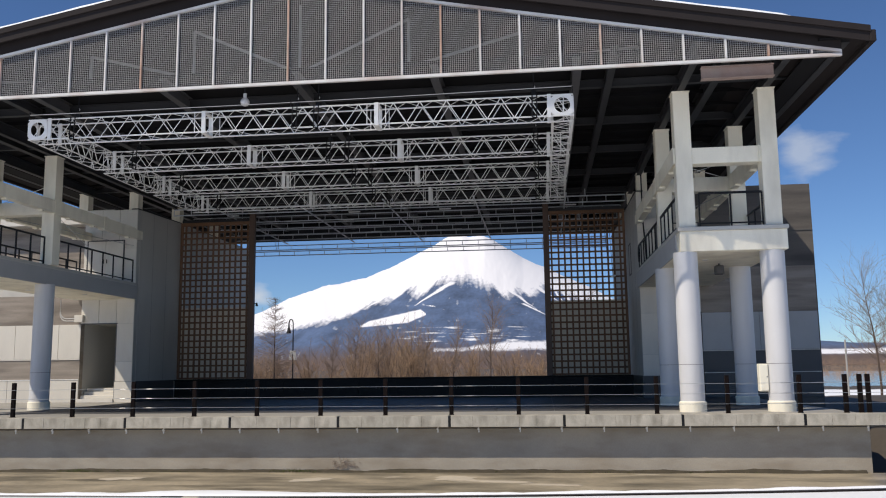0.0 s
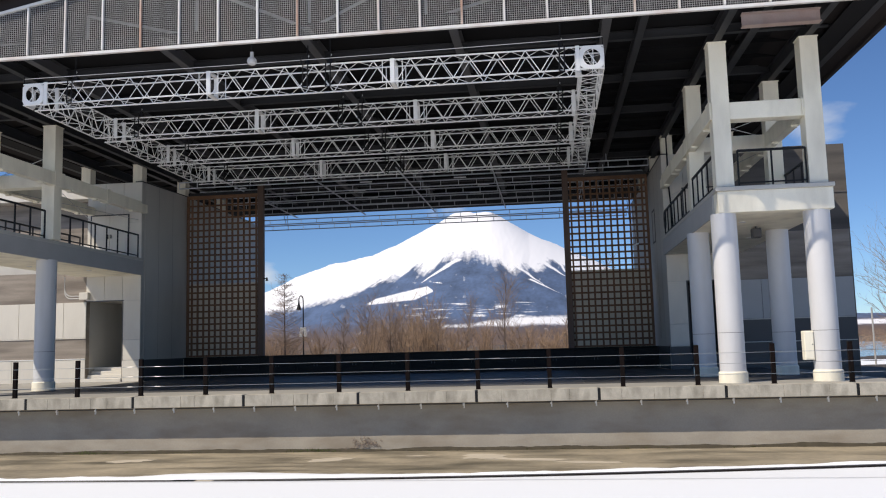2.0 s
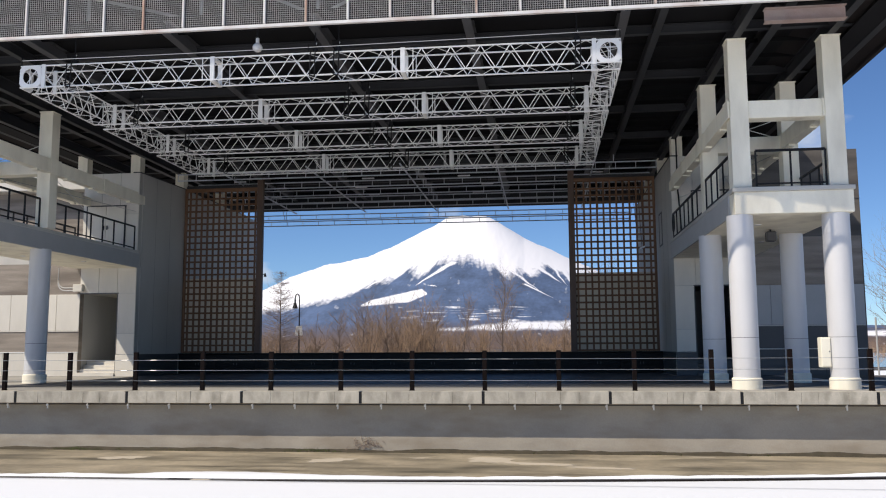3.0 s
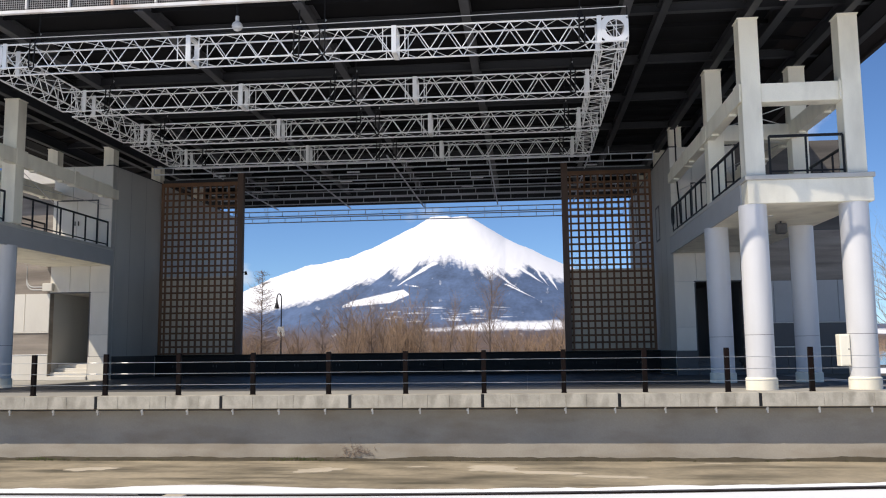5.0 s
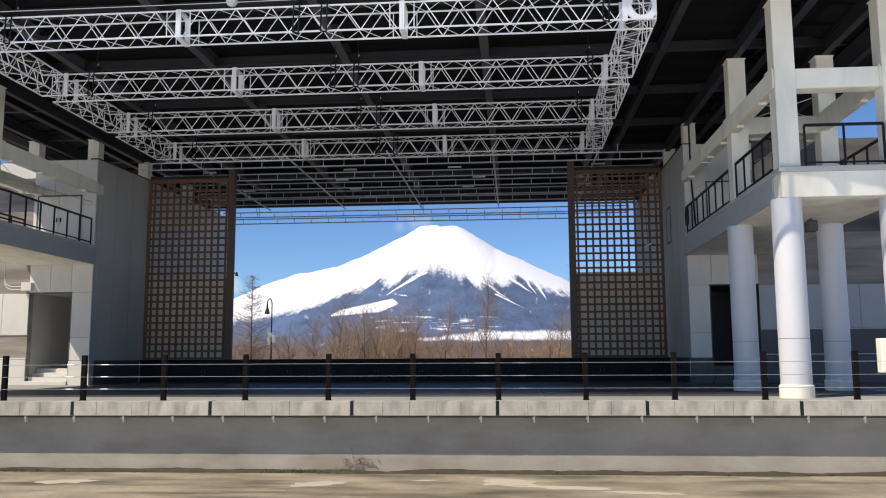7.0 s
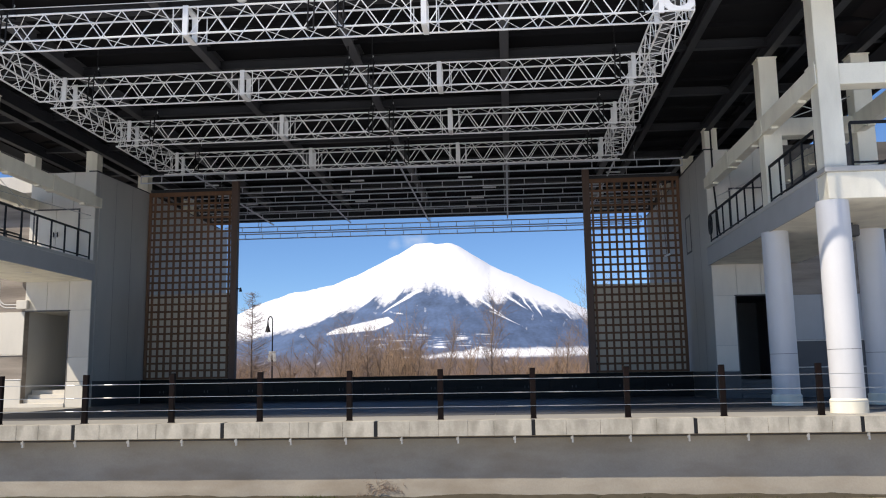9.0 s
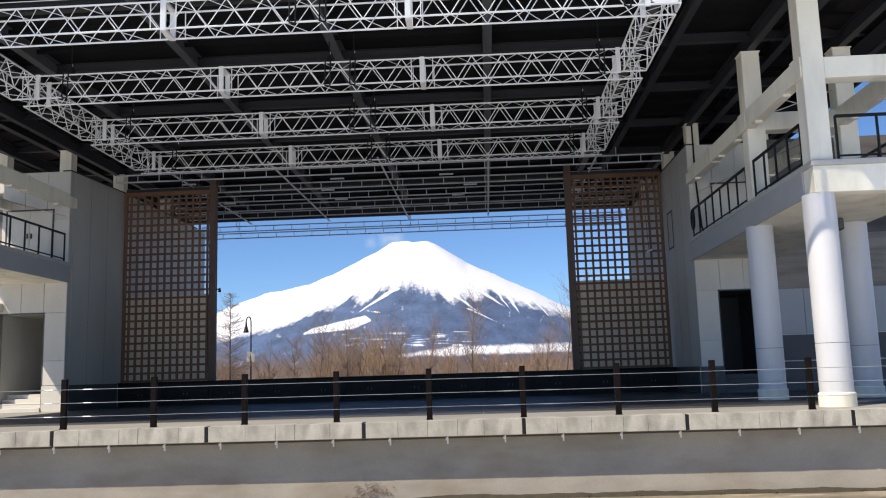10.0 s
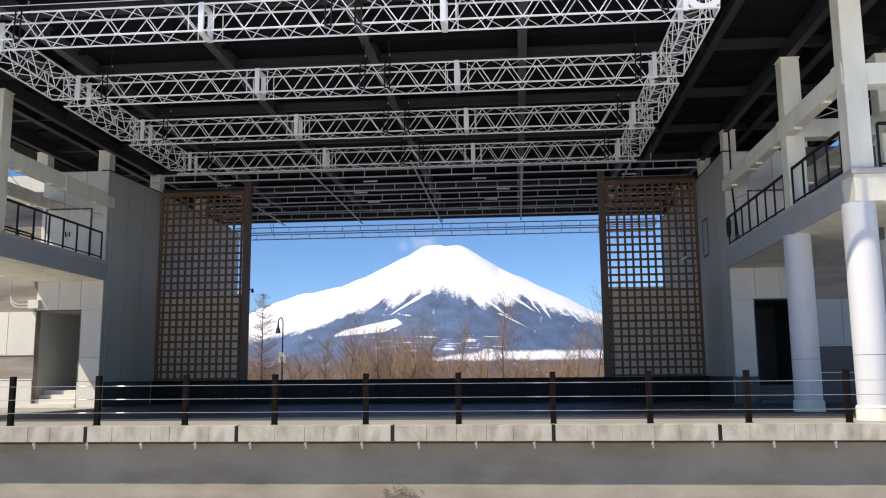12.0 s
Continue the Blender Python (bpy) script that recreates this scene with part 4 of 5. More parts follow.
def build_gallery(side):
    """Raised side gallery on round columns, with posts and beams up to the roof."""
    nm = "east" if side > 0 else "west"
    x = lambda u: X(side, u)
    ys = (27.1, 31.6)
    us = (12.3, 14.98)
    fu = 12.03 if side > 0 else 12.25       # inner face of the slab
    slab = part("gallery_floor_" + nm, boxes((x(fu), x(15.33), 26.72, 39.02, 4.95, 5.60), bevel=0.015), PAINT)
    tagged(slab, "cream painted gallery floor slab on columns", "gallery floor", kind="structure")
    part("kerb", boxes((x(fu - 0.06), x(15.37), 26.66, 39.02, 5.60, 5.73), bevel=0.012), GREYWALL, slab)
    # thin facing on the stage side, greyer than the cream slab
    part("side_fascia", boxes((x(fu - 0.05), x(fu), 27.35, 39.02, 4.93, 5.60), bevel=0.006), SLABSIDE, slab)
    for y in ys:
        for u in us:
            round_column(x(u - 0.07 if side > 0 else u + 0.13), y, 4.95)
            bm = nb()
            box(bm, x(u) - 0.265, x(u) + 0.265, y - 0.265, y + 0.265, 5.73, 10.22, bevel=0.015)
            box(bm, x(u) - 0.29, x(u) + 0.29, y - 0.29, y + 0.29, 10.22, 10.25)
            ob = part("gallery_post", bm, PAINT)
            tagged(ob, "square cream gallery post reaching up to the roof", "post", "gallery posts")
        ob = part("gallery_beam", boxes((x(us[0] + 0.265), x(us[1] - 0.265), y - 0.25, y + 0.25, 7.81, 8.34), bevel=0.012), PAINT)
        tagged(ob, "cream beam between two gallery posts", "beam", "gallery beams")
    # long beams that run past the posts on the stage side, with collars, splices and cleats
    for u in us:
        b0 = u - 0.33
        ob = part("gallery_beam", boxes((x(b0), x(b0 + 0.06), 26.86, 38.25, 7.84, 8.36), (x(b0 + 0.06), x(b0 + 0.3), 27.37, 31.33, 7.84, 8.36), (x(b0 + 0.06), x(b0 + 0.3), 31.87, 38.25, 7.84, 8.36), bevel=0.008), PAINT)
        tagged(ob, "long cream beam passing the gallery posts", "beam", "gallery beams")
        part("end_stub", boxes((x(b0 + 0.04), x(b0 + 0.26), 38.25, 39.02, 7.90, 8.30), bevel=0.008), PAINT, ob)
        for y in ys:
            part("collar", boxes((x(b0 - 0.015), x(b0), y - 0.33, y + 0.33, 7.81, 8.39), bevel=0.004), PAINT, ob)
        part("splice_plate", boxes((x(b0 - 0.02), x(b0), 35.2, 35.52, 7.80, 8.40), (x(b0), x(b0 + 0.32), 35.2, 35.52, 7.80, 7.836), bevel=0.004), PAINT, ob)
        for y in (28.2, 30.5, 32.5, 34.4, 37.6):
            part("cleat", boxes((x(b0 + 0.02), x(b0 + 0.22), y - 0.09, y + 0.09, 7.77, 7.84), bevel=0.006), PAINT, ob, "small cream steel cleat under the beam")
    ob = part("gallery_bracing", nb_x(side), WIRE)
    tagged(ob, "thin steel rods crossing between the gallery posts", "bracing")
    # soffit lamps
    for u, y in ((13.2, 29.0), (14.4, 33.5), (13.2, 36.0)):
        l = part("downlight", tube(nb(), (x(u), y, 4.93), (x(u), y, 4.96), 0.11, 16), WHITE)
        tagged(l, "small round recessed downlight under the gallery", "lamp", "downlights")
    # gallery railing, black steel
    r = thing("gallery_railing", (x(fu), 33, 5.73), "black steel railing along the gallery edge", "railing")
    post = mesh_of(box(nb(), -0.022, 0.022, -0.03, 0.03, 0, 1.1), "baluster", BLACK)
    def fence(a, b):
        a, b = Vector(a), Vector(b)
        n = max(1, round((b - a).length / 0.95))
        for i in range(n + 1):
            piece("baluster", post, r, Matrix.Translation(a.lerp(b, i / n)))
        for z, t in ((1.1, 0.035), (0.12, 0.022)):
            if abs(a.x - b.x) < 0.01:
                part("rail", boxes((a.x - t, a.x + t, min(a.y, b.y), max(a.y, b.y), 5.73 + z - t, 5.73 + z + t), bevel=0.006), BLACK, r)
            else:
                part("rail", boxes((a.x, b.x, a.y - t, a.y + t, 5.73 + z - t, 5.73 + z + t), bevel=0.006), BLACK, r)
    fence((x(fu + 0.06), 27.5, 5.73), (x(fu + 0.06), 31.2, 5.73))
    fence((x(fu + 0.06), 32.0, 5.73), (x(fu + 0.06), 38.7, 5.73))
    fence((x(12.7), 26.85, 5.73), (x(14.65), 26.85, 5.73))
    fence((x(15.25), 27.5, 5.73), (x(15.25), 38.7, 5.73))


def nb_x(side):
    bm = nb()
    for ya, yb in ((31.6, 31.6),):
        tube(bm, (X(side, 12.6), ya, 9.0), (X(side, 14.7), yb, 8.3), 0.016, 5)
        tube(bm, (X(side, 14.7), ya, 9.0), (X(side, 12.6), yb, 8.3), 0.016, 5)
    tube(bm, (X(side, 12.4), 31.9, 7.95), (X(side, 14.9), 39.2, 7.6), 0.012, 5)
    tube(bm, (X(side, 14.9), 31.9, 7.95), (X(side, 12.4), 39.2, 7.6), 0.012, 5)
    return bm


# ---- back of the stage ----
def build_lattice(side):
    y, z0, z1 = 43.44, 0.97, 9.40
    u0, u1 = 7.77, 11.97
    lat = thing("lattice_screen", (X(side, u1), y, z0), "tall brown timber lattice screen with square openings", "screen", "lattice screens")
    part("jamb", boxes((X(side, u0), X(side, u0 + 0.30), y - 0.14, y + 0.14, DECKZ + 0.98, 9.95), bevel=0.01), WOODD, lat)
    part("side_rail", boxes((X(side, u1 - 0.12), X(side, u1), y - 0.07, y + 0.07, z0, z1), bevel=0.006), WOOD, lat)
    part("top_rail", boxes((X(side, u0 + 0.3), X(side, u1), y - 0.075, y + 0.075, z1 - 0.12, z1 + 0.06), bevel=0.006), WOOD, lat)
    a, b = u0 + 0.30, u1 - 0.12
    n, m = 12, 25
    vert = mesh_of(box(nb(), -0.045, 0.045, -0.04, 0.04, z0 - z0, z1 - 0.12 - z0, bevel=0.004), "slat", WOOD)
    for i in range(n):
        u = a + (b - a) * (i + 0.5 if i else 0.35) / n
        piece("slat", vert, lat, Matrix.Translation((X(side, u), y, z0)))
    hor = mesh_of(box(nb(), -(b - a) / 2, (b - a) / 2, -0.03, 0.03, -0.045, 0.045, bevel=0.004), "cross_slat", WOOD)
    for j in range(m):
        z = z0 + 0.05 + (z1 - 0.2 - z0) * j / m
        piece("cross_slat", hor, lat, Matrix.Translation((X(side, (a + b) / 2), y - 0.012, z)))
    # boards behind the lower half
    top = 4.78
    bk = part("backing_board", boxes((X(side, u0 + 0.05), X(side, u1), y + 0.05, y + 0.10, z0 - 0.05, top)), BACKING)
    tagged(bk, "pale beige board behind the lattice screen", "board")
    # steel post and rail carrying the screen
    ob = part("screen_rail", boxes((X(side, u0), X(side, u1), y + 0.1, y + 0.25, 9.5, 9.64)), BEAM)
    tagged(ob, "dark steel head rail above the lattice screen", "rail")


def build_back():
    wall = thing("back_wall", (CX, 43.3, DECKZ), "low black boarded wall across the back of the stage", "wall", kind="structure")
    x0, x1 = X(-1, 12.0), X(1, 12.08)
    part("core", boxes((x0, x1, 43.22, 43.5, DECKZ, 0.90)), BLACKW, wall)
    part("cap", boxes((x0, x1, 43.12, 43.56, 0.90, 0.96), bevel=0.01), BLACKW, wall)
    n = 12
    w = (x1 - x0) / n
    me = mesh_of(box(nb(), -w / 2 + 0.015, w / 2 - 0.015, -0.02, 0.02, -0.40, 0.40, bevel=0.006), "board", BLACKW)
    bolt = mesh_of(boxes((-0.012, 0.012, -0.012, 0.0, -0.05, 0.05)), "bolt", BEAMP)
    for i in range(n):
        xc = x0 + w * (i + 0.5)
        piece("board", me, wall, Matrix.Translation((xc, 43.2, 0.43)))
        for dx in (-0.08, 0.08):
            piece("bolt", bolt, wall, Matrix.Translation((xc + dx, 43.176, 0.42)))


# ---- small fittings ----
def build_fittings():
    x = X(1, 14.35)
    b = thing("electric_box", (x, 26.95, 0.55), "cream metal electric cabinet fixed to a column", "cabinet")
    part("body", boxes((6.41, 6.68, 26.95, 27.25, 0.55, 1.40), bevel=0.015), PAINT, b)
    dr = part("door", boxes((6.43, 6.66, 26.935, 26.95, 0.58, 1.37), bevel=0.006), PAINT, b)
    part("lock", tube(nb(), (6.63, 26.925, 1.0), (6.63, 26.94, 1.0), 0.018, 8), BEAMP, dr)
    for side in (1, -1):
        d = thing("door_1" if side > 0 else "door_2", (X(side, 13.9), 39.0, 5.73), "light grey double door onto the gallery, closed", "door", kind="structure")
        for k in (0, 1):
            leaf = part("leaf", boxes((X(side, 12.98 + 0.93 * k), X(side, 13.89 + 0.93 * k), 38.985, 39.022, 5.75, 7.86), bevel=0.006), PANEL, d)
            xh = X(side, 13.82 + 0.16 * k)
            part("handle", boxes((xh - 0.012, xh + 0.012, 38.93, 38.985, 6.75, 6.95), bevel=0.004), BLACK, leaf, "small dark lever handle")
        part("frame", boxes((X(side, 12.92), X(side, 12.98), 38.975, 39.025, 5.73, 7.92), (X(side, 14.82), X(side, 14.88), 38.975, 39.025, 5.73, 7.92), (X(side, 12.98), X(side, 14.82), 38.975, 39.025, 7.86, 7.92)), BEAMP, d)
    r = thing("hanging_rope", (3.2, 43.3, 9.4), "loose dark ropes hanging in front of the lattice", "rope")
    for k, (x0, z1) in enumerate(((2.75, 8.2), (3.05, 7.0), (3.3, 5.9), (3.42, 6.2))):
        part("strand", polyline([(x0 - 0.25, 43.3, 9.45), (x0, 43.29, 9.0), (x0 + 0.05, 43.3, (z1 + 9) / 2), (x0 + 0.12, 43.3, z1)], 0.014, 6), WOODD, r)
    part("toggle", tube(nb(), (3.30, 43.29, 5.9), (3.55, 43.27, 6.0), 0.04, 8), WHITE, r)
    l = thing("wall_lamp", (-15.45, 43.3, 4.8), "small black lamp on the lattice jamb", "lamp")
    part("arm", tube(nb(), (-15.70, 43.40, 4.95), (-15.45, 43.40, 4.95), 0.025, 8), BLACK, l)
    hd = part("shade", tube(nb(), (-15.45, 43.40, 4.82), (-15.45, 43.40, 5.0), 0.075, 12, r2=0.03), BLACK, l)
    # junction box with conduits by the west doorway
    j = thing("junction_box", (-22.9, 39.2, 3.9), "pale metal junction box with curved conduits", "junction box")
    part("case", boxes((-23.15, -22.70, 38.80, 39.0, 3.85, 4.2), bevel=0.015), PANEL, j)
    for k, dx in enumerate((0.0, 0.12)):
        pts = [(-23.15, 39.1, 3.93 + dx)] + [(-23.15 - 0.55 - 0.35 * math.sin(a), 39.1, 4.28 + dx - 0.35 * math.cos(a)) for a in (0.0, 0.4, 0.8, 1.2, 1.57)] + [(-24.05, 39.1, 5.0)]
        part("conduit", polyline(pts, 0.035, 8), CONDUIT, j)
    # camera with a black cable down the east tower
    c = thing("security_camera", (4.6, 39.1, 10.5), "small white camera with a long black cable", "camera")
    part("body", boxes((4.50, 4.68, 39.05, 39.3, 10.36, 10.50), bevel=0.02), WHITE, c)
    part("lens_hood", tube(nb(), (4.59, 39.05, 10.55), (4.59, 39.3, 10.74), 0.06, 10), BLACK, c)
    part("cable", polyline([(4.55, 39.10, 10.45), (4.52, 39.0, 10.2), (4.52, 38.98, 8.0), (4.58, 38.95, 6.9), (4.6, 38.9, 6.2), (4.75, 38.8, 5.78)], 0.035, 6), BLACK, c)
    for k in range(3):
        bm = nb()
        pts = [(4.25, 38.75 + 0.25 * math.cos(a) , 6.55 + 0.3 * math.sin(a) - 0.08 * k) for a in [i * math.tau / 14 for i in range(15)]]
        co = part("cable_loop", polyline(pts, 0.03, 6), BLACK, c)
    # tall narrow window in the east inner wall
    w = thing("window_1", (X(1, 12.09), 42.0, 5.0), "narrow steel-framed window in the grey side wall", "window", kind="structure")
    xw = X(1, 12.1)
    part("window_frame", boxes((xw - 0.03, xw - 0.001, 42.1, 42.18, 5.9, 7.5), (xw - 0.03, xw - 0.001, 43.0, 43.08, 5.9, 7.5), (xw - 0.03, xw - 0.001, 42.18, 43.0, 7.42, 7.5), (xw - 0.03, xw - 0.001, 42.18, 43.0, 5.9, 5.98)), BEAMP, w)
    part("pane", boxes((xw - 0.015, xw - 0.001, 42.18, 43.0, 5.98, 7.42)), GLASS, w)
    # speaker under the east gallery
    s = thing("loudspeaker", (X(1, 13.9), 30.2, 4.6), "small grey loudspeaker under the gallery", "loudspeaker")
    part("body", boxes((X(1, 13.75), X(1, 14.05), 30.1, 30.4, 4.56, 4.88), bevel=0.03), BEAMP, s)
    part("bracket", tube(nb(), (X(1, 13.9), 30.25, 4.88), (X(1, 13.9), 30.25, 4.96), 0.03, 8), BEAMP, s)


# ---- distance ----
def build_mountain():
    px = [-2600, -1600, -1250, -1005, -905, -791, -718, -636, -554, -390, -332, -277, -257, -226, -202, -176, -126, -66, 13, 170, 277, 420, 600, 800, 1030, 1500, 2600]
    pz = [70, 95, 130, 222, 266, 303, 314, 331, 360, 438, 472, 476, 469, 473, 472, 459, 429, 389, 352, 277, 220, 165, 122, 92, 72, 66, 60]
    fx = [-2600, -1005, -762, -622, -462, -332, -229, -146, -53, 15, 79, 183, 400, 2600]
    fz = [60, 143, 181, 231, 273, 312, 316, 268, 262, 276, 259, 232, 165, 40]
    tongues = [(-190, 330, -20, 205, 15), (-60, 222, 45, 168, 6), (-46, 305, 60, 228, 15), (58, 290, 114, 203, 12), (-330, 300, -464, 222, 13), (-400, 226, -380, 220, 14), (120, 262, 165, 215, 12), (20, 300, 84, 215, 7), (150, 265, 215, 190, 9), (-560, 262, -640, 215, 8)]
    nx, nz = 700, 170
    D = 3000.0
    xs = np.concatenate([np.linspace(-2600, -1260, 60, endpoint=False), np.linspace(-1260, 480, 560, endpoint=False), np.linspace(480, 2600, 80)])
    H = np.interp(xs, px, pz)
    kernel = np.exp(-np.linspace(-2, 2, 5) ** 2)
    H = np.convolve(np.pad(H, 2, mode='edge'), kernel / kernel.sum(), mode='valid')
    verts, snow = [], []
    for j in range(nz):
        s = j / (nz - 1)
        for i in range(nx):
            x, h = xs[i], H[i]
            jag = 3.0 * noise.noise((x * 0.02, 0, 0)) + 1.5 * noise.noise((x * 0.08, 1, 0))
            z = s * (h + jag * min(1, h / 200))
            rid = noise.fractal((x * 0.006, z * 0.003, 0.0), 0.7, 2.0, 5)
            y = D - math.sqrt(max(0.0, ((500 - z) / 0.36) ** 2 - ((500 - h) / 0.36) ** 2)) + 8 * rid
            f = y / D
            verts.append((x * f, y, (z - 1.2) * f + 1.2 - 3 * (s == 0)))
            line = np.interp(x, fx, fz)
            ang = math.atan2(x + 262, 510 - z)
            r = math.hypot(x + 262, 510 - z)
            blend = max(0.0, 1 - abs(x + 275) / 120)
            streak = noise.fractal((ang * 8 + 0.0016 * r, r * 0.0028, 2.0), 0.75, 2.1, 5)
            fine = noise.fractal((ang * 36 + 0.004 * r, r * 0.007, 4.0), 0.8, 2.0, 3)
            rough = noise.fractal((x * 0.03, z * 0.04, 7.0), 0.7, 2.0, 4)
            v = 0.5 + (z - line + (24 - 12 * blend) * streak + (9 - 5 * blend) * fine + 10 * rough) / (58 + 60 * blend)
            if z < line and noise.noise((x * 0.045, z * 0.05, 21.0)) > 0.52:
                v = max(v, 0.36)
            # snow in the gullies that run down from the cap
            for xa, za, xb, zb, wd in tongues:
                q = (za - z) / (za - zb)
                if -0.1 < q < 1:
                    off = abs(x - (xa + (xb - xa) * q) - 5 * noise.noise((z * 0.05, xa, 0)))
                    v = max(v, 1.1 - 0.6 * off / (wd * (1.05 - q)))
            # cleared slope below the forest edge
            hi, lo = np.interp(x, (-657, -623, -434, -412), (155, 172, 212, 195)), np.interp(x, (-657, -481, -412), (153, 167, 194))
            if -657 < x < -412:
                v = max(v, 0.62 + min(hi - z, z - lo) / 9)
            # snowy fields at the foot
            if -390 < x < 290:
                hi = 92 + 5 * noise.noise((x * 0.015, 3, 8)) - 22 * max(0.0, min(1.0, (-130 - x) / 160))
                lo = 66 + 6 * noise.noise((x * 0.01, 0, 8))
                v = max(v, 0.55 + min(hi - z, z - lo) / 22)
            if -520 < x < 40 and 96 < z < 150:
                v = max(v, 0.1 + 1.15 * noise.noise((x * 0.014, z * 0.24, 6)) - 1.2 * max(0.0, (x + 60) / 100))
            if x > 500:
                v = max(v, 0.5 + (8 - abs(z - 44)) / 12)
            v += 0.05 * noise.noise((ang * 50, r * 0.008, 3.0)) + 0.12 * noise.noise((x * 0.1, z * 0.12, 13.0))
            snow.append(float(min(1.4, max(-0.4, v))))
    faces = [(j * nx + i, j * nx + i + 1, (j + 1) * nx + i + 1, (j + 1) * nx + i) for j in range(nz - 1) for i in range(nx - 1)]
    me = bpy.data.meshes.new("mountain")
    me.from_pydata(verts, [], faces)
    me.attributes.new("snow", 'FLOAT', 'POINT').data.foreach_set("value", snow)
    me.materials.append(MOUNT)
    me.shade_smooth()
    tagged(new("mountain", me), "snow-capped volcano, forested lower slopes tinted blue-grey for distance haze", "mountain", kind="structure")


def tree(x, y, z, height, seed, label, conical=False, lean=0.0, spread=0.5):
    rnd = random.Random(seed)
    base = Vector((x, y, z))
    t = thing("bare_tree", base, label, "tree", "bare trees")
    trunk, crown = Sticks(), Sticks()

    def twigs(p, d, length, r, depth):
        n = 3
        q = p
        for i in range(n):
            d2 = (d + Vector((rnd.gauss(0, 0.13), rnd.gauss(0, 0.13), rnd.gauss(0.05, 0.08)))).normalized()
            e = q + d2 * length / n
            crown.add(q, e, r * (1 - i / n * 0.6), r * (1 - (i + 1) / n * 0.6))
            if depth > 0:
                for _ in range(2):
                    side = d2.orthogonal().normalized()
                    side.rotate(Matrix.Rotation(rnd.uniform(0, math.tau), 3, d2))
                    dd = (d2 * 0.75 + side * rnd.uniform(0.4, 0.9) + Vector((0, 0, 0.25 if not conical else 0.05))).normalized()
                    twigs(q.lerp(e, rnd.random()), dd, length * rnd.uniform(0.35, 0.6), r * 0.45, depth - 1)
            q, d = e, d2
    n = 12
    p = base.copy()
    d = Vector((lean, 0, 1)).normalized()
    r0 = height * (0.0125 if conical else 0.0095)
    for i in range(n):
        f = i / n
        wob = 0.012 if conical else 0.04
        d = (d + Vector((rnd.gauss(0, wob), rnd.gauss(0, wob), 0.05))).normalized()
        q = p + d * height / n
        trunk.add(p, q, r0 * (1 - f * 0.9), r0 * (1 - (f + 1 / n) * 0.9), 6)
        if f > (0.12 if conical else 0.22):
            for k in range(20 if conical else 4):
                a = rnd.uniform(0, math.tau)
                if conical:
                    dd = Vector((math.cos(a), math.sin(a), rnd.uniform(0.0, 0.45)))
                    ln = height * 0.34 * (1 - f) ** 0.8 + 0.2
                else:
                    up = 0.55 + 0.5 * f
                    dd = Vector((math.cos(a) * spread, math.sin(a) * spread, rnd.uniform(up - 0.2, up + 0.2)))
                    ln = height * (0.36 - 0.55 * (f - 0.5) ** 2)
                twigs(p.lerp(q, rnd.random()), dd.normalized(), ln * rnd.uniform(0.55, 1.1), (0.017 if conical else r0 * (1 - f) * 0.36 + 0.009), 1 if conical else 2)
        p = q
    trunk.obj("trunk", BARK, t, base)
    crown.obj("crown", TWIG, t, base)


def shrub(x, y, z, height, seed):
    """A many-stemmed leafless bush."""
    rnd = random.Random(seed)
    base = Vector((x, y, z))
    t = thing("bare_shrub", base, "tan leafless many-stemmed shrub behind the stage", "shrub", "bare shrubs")
    stems, crown = Sticks(), Sticks()

    def grow(p, d, length, r, depth, into):
        q = p
        for i in range(3):
            d = (d + Vector((rnd.gauss(0, 0.12), rnd.gauss(0, 0.12), 0.04))).normalized()
            e = q + d * length / 3
            into.add(q, e, r * (1 - i * 0.25), r * (0.75 - i * 0.25))
            if depth:
                for _ in range(3):
                    side = Vector((rnd.gauss(0, 1), rnd.gauss(0, 1), 0.2)).normalized()
                    grow(q.lerp(e, rnd.random()), (d + side * rnd.uniform(0.4, 1.1)).normalized(), length * rnd.uniform(0.25, 0.5), r * 0.5, depth - 1, crown)
            q = e
    for k in range(rnd.randint(6, 9)):
        a = rnd.uniform(0, math.tau)
        s = rnd.uniform(0.1, 0.5)
        grow(base + Vector((math.cos(a), math.sin(a), 0)) * 0.15, Vector((math.cos(a) * s, math.sin(a) * s, 1)).normalized(), height * rnd.uniform(0.55, 1.05), 0.034, 2, stems)
    stems.obj("trunk", BARK, t, base)
    crown.obj("crown", BRUSH, t, base)


def brushwood(name, x0, x1, y0, y1, top, count, seed, label, mat=None):
    """A thicket of fine upright stems."""
    rnd = random.Random(seed)
    s = Sticks()
    for _ in range(count):
        x, y = rnd.uniform(x0, x1), rnd.uniform(y0, y1)
        h = top * (0.55 + 0.45 * noise.noise((x * 0.13, y * 0.1, seed)) + rnd.uniform(-0.2, 0.25))
        if h < 0.6:
            h = 0.6
        p = Vector((x, y, -0.6))
        d = Vector((rnd.gauss(0, 0.32), rnd.gauss(0, 0.32), 1)).normalized()
        r = 0.010
        for k in range(3):
            q = p + d * h / 3
            s.add(p, q, r * (1 - k * 0.28), r * (0.72 - k * 0.28))
            if k:
                for _ in range(6):
                    e = (d * 0.5 + Vector((rnd.gauss(0, 0.8), rnd.gauss(0, 0.8), 0.25))).normalized()
                    b = p.lerp(q, rnd.random())
                    s.add(b, b + e * h * rnd.uniform(0.15, 0.4), 0.0065, 0.003)
            d = (d + Vector((rnd.gauss(0, 0.25), rnd.gauss(0, 0.25), 0))).normalized()
            p = q
    tagged(s.obj(name, mat or BRUSH), label, "brushwood", kind="stuff")


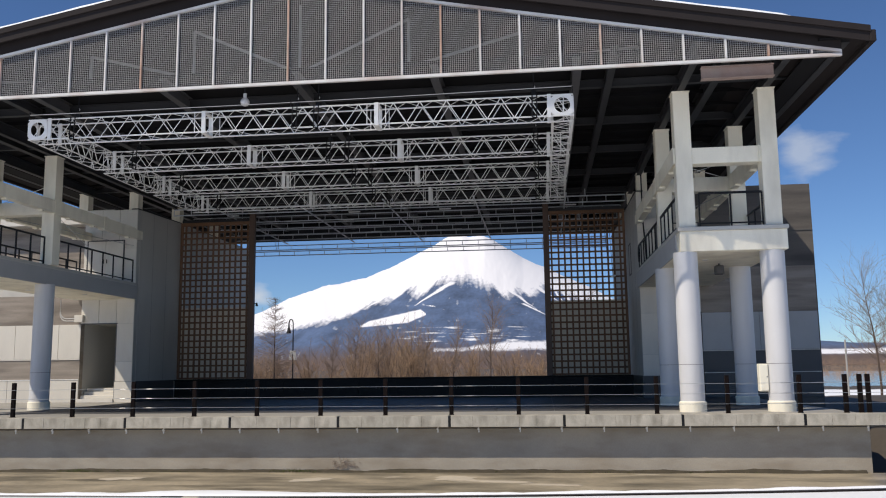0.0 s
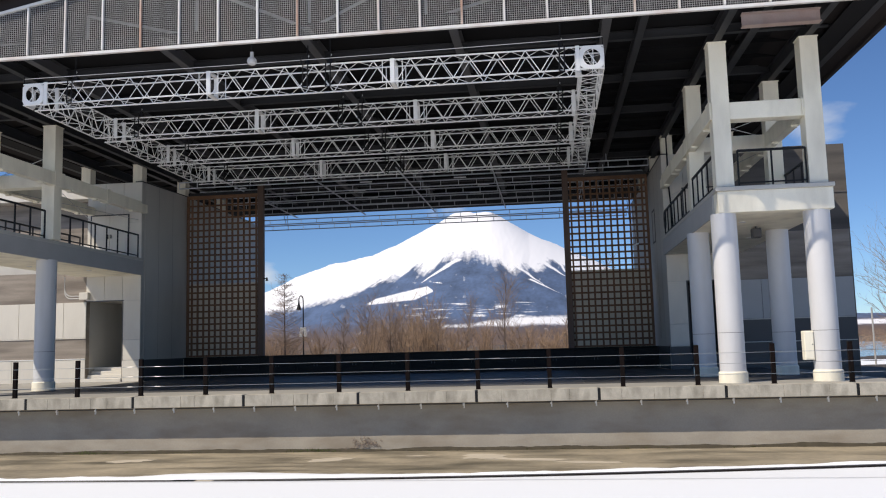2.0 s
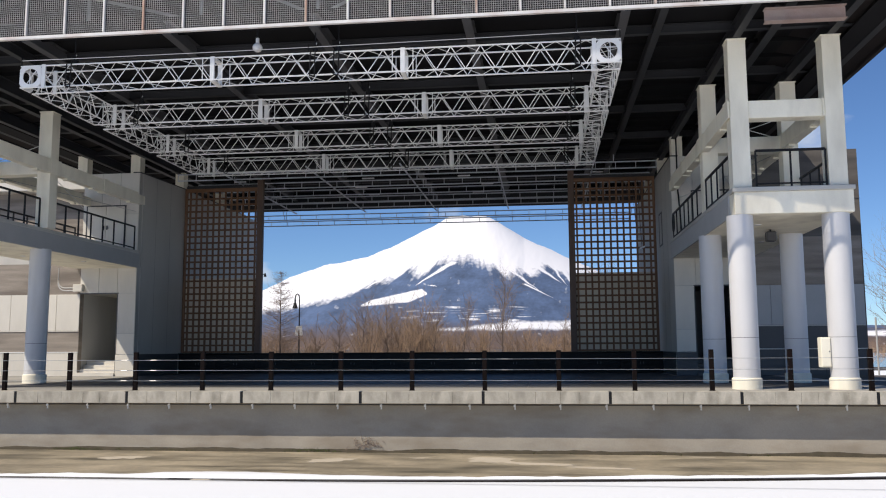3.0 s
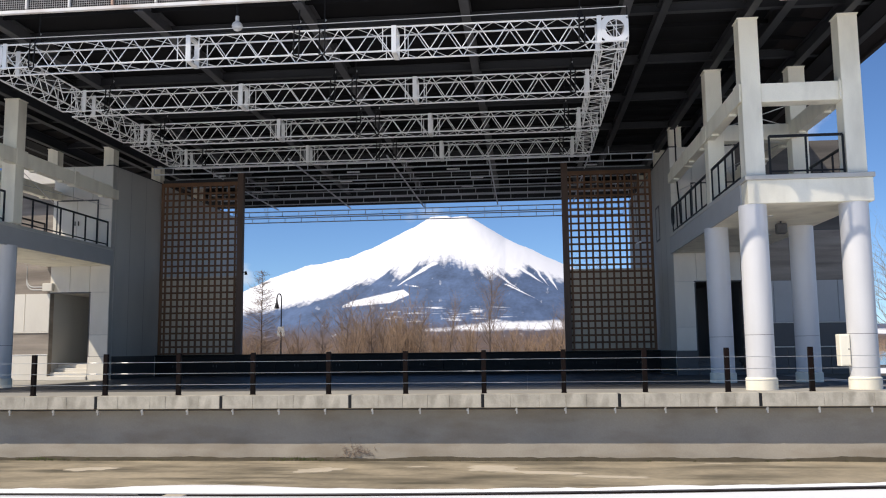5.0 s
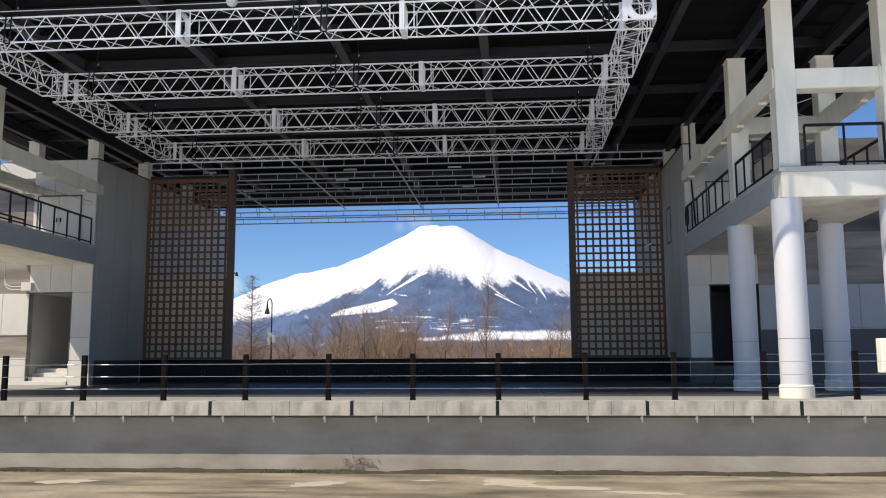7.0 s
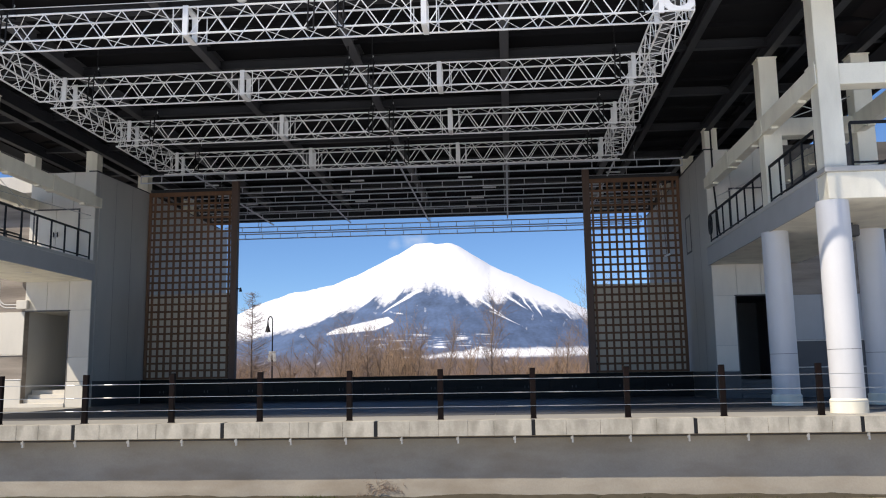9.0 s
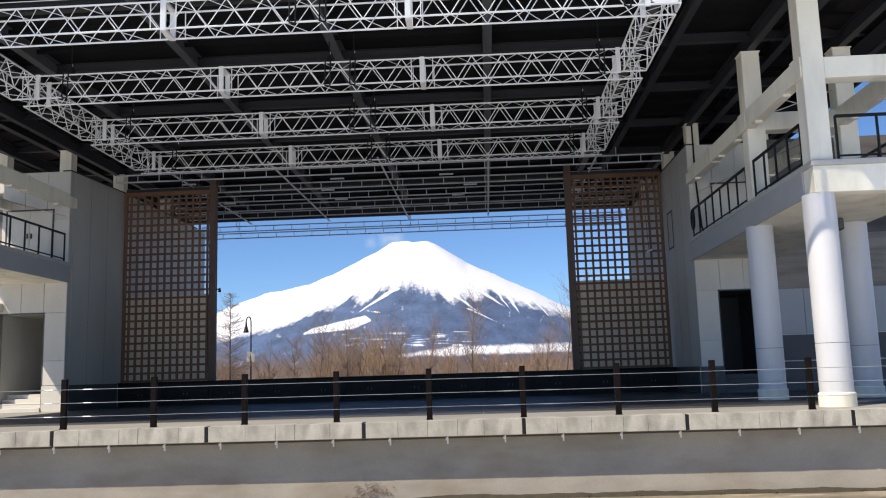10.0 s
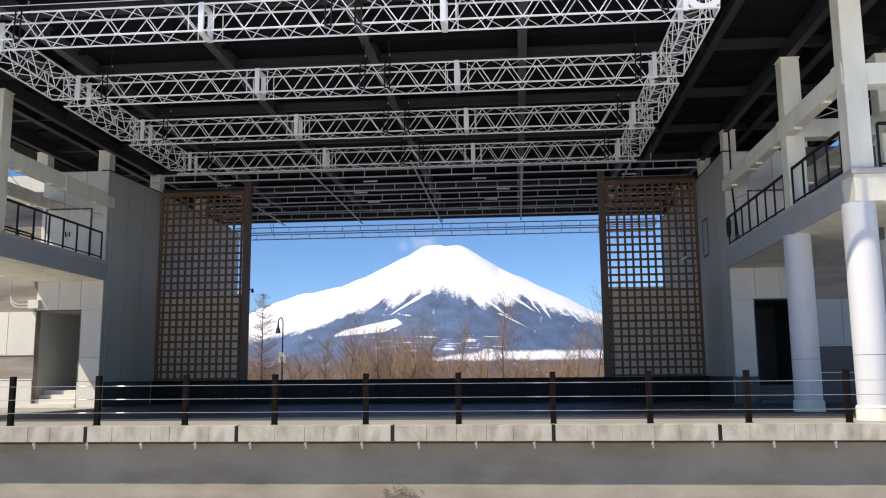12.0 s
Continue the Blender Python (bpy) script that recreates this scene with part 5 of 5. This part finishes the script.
def build_distance():
    build_mountain()
    tree(-24.6, 75, -0.6, 8.6, 11, "bare conical larch behind the stage", conical=True)
    tree(-5.0, 76, -0.6, 7.4, 21, "slim bare tree behind the stage", spread=0.6)
    tree(2.3, 74, -0.6, 8.0, 22, "bare spreading tree behind the stage", spread=0.9)
    tree(1.2, 80, -0.6, 5.0, 23, "small bare tree behind the stage", spread=0.8)
    tree(-11.2, 77, -0.6, 5.2, 24, "small bare tree behind the stage", spread=0.7)
    tree(-8.6, 79, -0.6, 5.6, 25, "slim bare tree behind the stage", spread=0.5)
    tree(-20.6, 80, -0.6, 4.6, 26, "small bare tree behind the stage", spread=0.7)
    tree(-17.2, 75, -0.6, 5.9, 27, "bare spreading tree behind the stage", spread=0.9)
    tree(-15.2, 76, -0.6, 5.6, 28, "bare spreading tree behind the stage", spread=0.9)
    tree(22.2, 60, -0.8, 8.6, 31, "tall bare tree on the lake shore", spread=1.1)
    tree(23.6, 62, -0.8, 7.4, 32, "bare tree on the lake shore", lean=0.08, spread=0.9)
    rnd = random.Random(77)
    for k in range(56):
        x = rnd.uniform(-34, 9) if k < 44 else rnd.uniform(-19, -11)
        y = rnd.uniform(72, 92)
        h = 2.6 + 1.1 * rnd.random() + (1.7 if -18.5 < x * 75 / y < -11.5 else 0.0) + (0.8 if -9 < x < -3 else 0.0)
        shrub(x, y, -0.6, h, 100 + k)
    brushwood("brushwood", -36, 14, 68, 76, 1.2, 1300, 2, "low tan brushwood and dry grass behind the stage")
    brushwood("brushwood", -40, 18, 76, 90, 1.7, 1300, 3, "low tan brushwood behind the stage")
    brushwood("brushwood", -60, 60, 92, 125, 3.0, 2600, 5, "brown winter thickets farther off")
    brushwood("far_woods", 30, 220, 442, 500, 9, 1600, 6, "brown woods on the far lake shore")
    # lamp post with a bell shade
    x, y = -22.9, 75.0
    l = thing("street_lamp", (x, y, -0.6), "dark street lamp with curved neck, bell shade and small boards", "street lamp")
    part("pole", tube(nb(), (x, y, -0.6), (x, y, 5.6), 0.07, 10, r2=0.05), BLACK, l)
    pts = [(x - 0.2 + 0.2 * math.cos(a), y, 5.6 + 0.42 * math.sin(a)) for a in [i * math.pi / 8 for i in range(9)]]
    part("neck", polyline(pts, 0.05, 8), BLACK, l)
    bm = nb()
    tube(bm, (x - 0.4, y, 4.75), (x - 0.4, y, 5.2), 0.24, 16, r2=0.11)
    tube(bm, (x - 0.4, y, 5.2), (x - 0.4, y, 5.62), 0.09, 10, r2=0.05)
    sh = part("shade", bm, BLACK, l)
    bm = nb()
    bmesh.ops.create_uvsphere(bm, u_segments=10, v_segments=8, radius=0.10, matrix=Matrix.Translation((x - 0.4, y, 4.78)))
    part("bulb", bm, WHITE, sh)
    for dx, tilt in ((-0.17, 8), (0.19, -6)):
        bm = boxes((-0.14, 0.14, -0.03, 0.03, -0.42, 0.42), bevel=0.01)
        bmesh.ops.transform(bm, matrix=Matrix.Translation((x + dx, y - 0.09, 2.75)) @ Matrix.Rotation(radians(tilt), 4, 'Y'), verts=bm.verts)
        part("board", bm, CONDUIT, l, "plain grey notice board")
    # slim mast on the shore
    m = part("mast", tube(nb(), (20.1, 60, -0.9), (20.1, 60, 3.0), 0.06, 8), CONDUIT)
    tagged(m, "slim grey metal mast beside the lake", "mast")


build_ground()
build_basin()
build_stage_front()
build_deck_railing()
build_roof()
build_ceiling_beams()
build_gable_mesh()
build_trusses()
build_rear_ladders()
for s in (1, -1):
    build_tower(s)
    build_gallery(s)
    build_lattice(s)
build_back()
build_fittings()
build_distance()
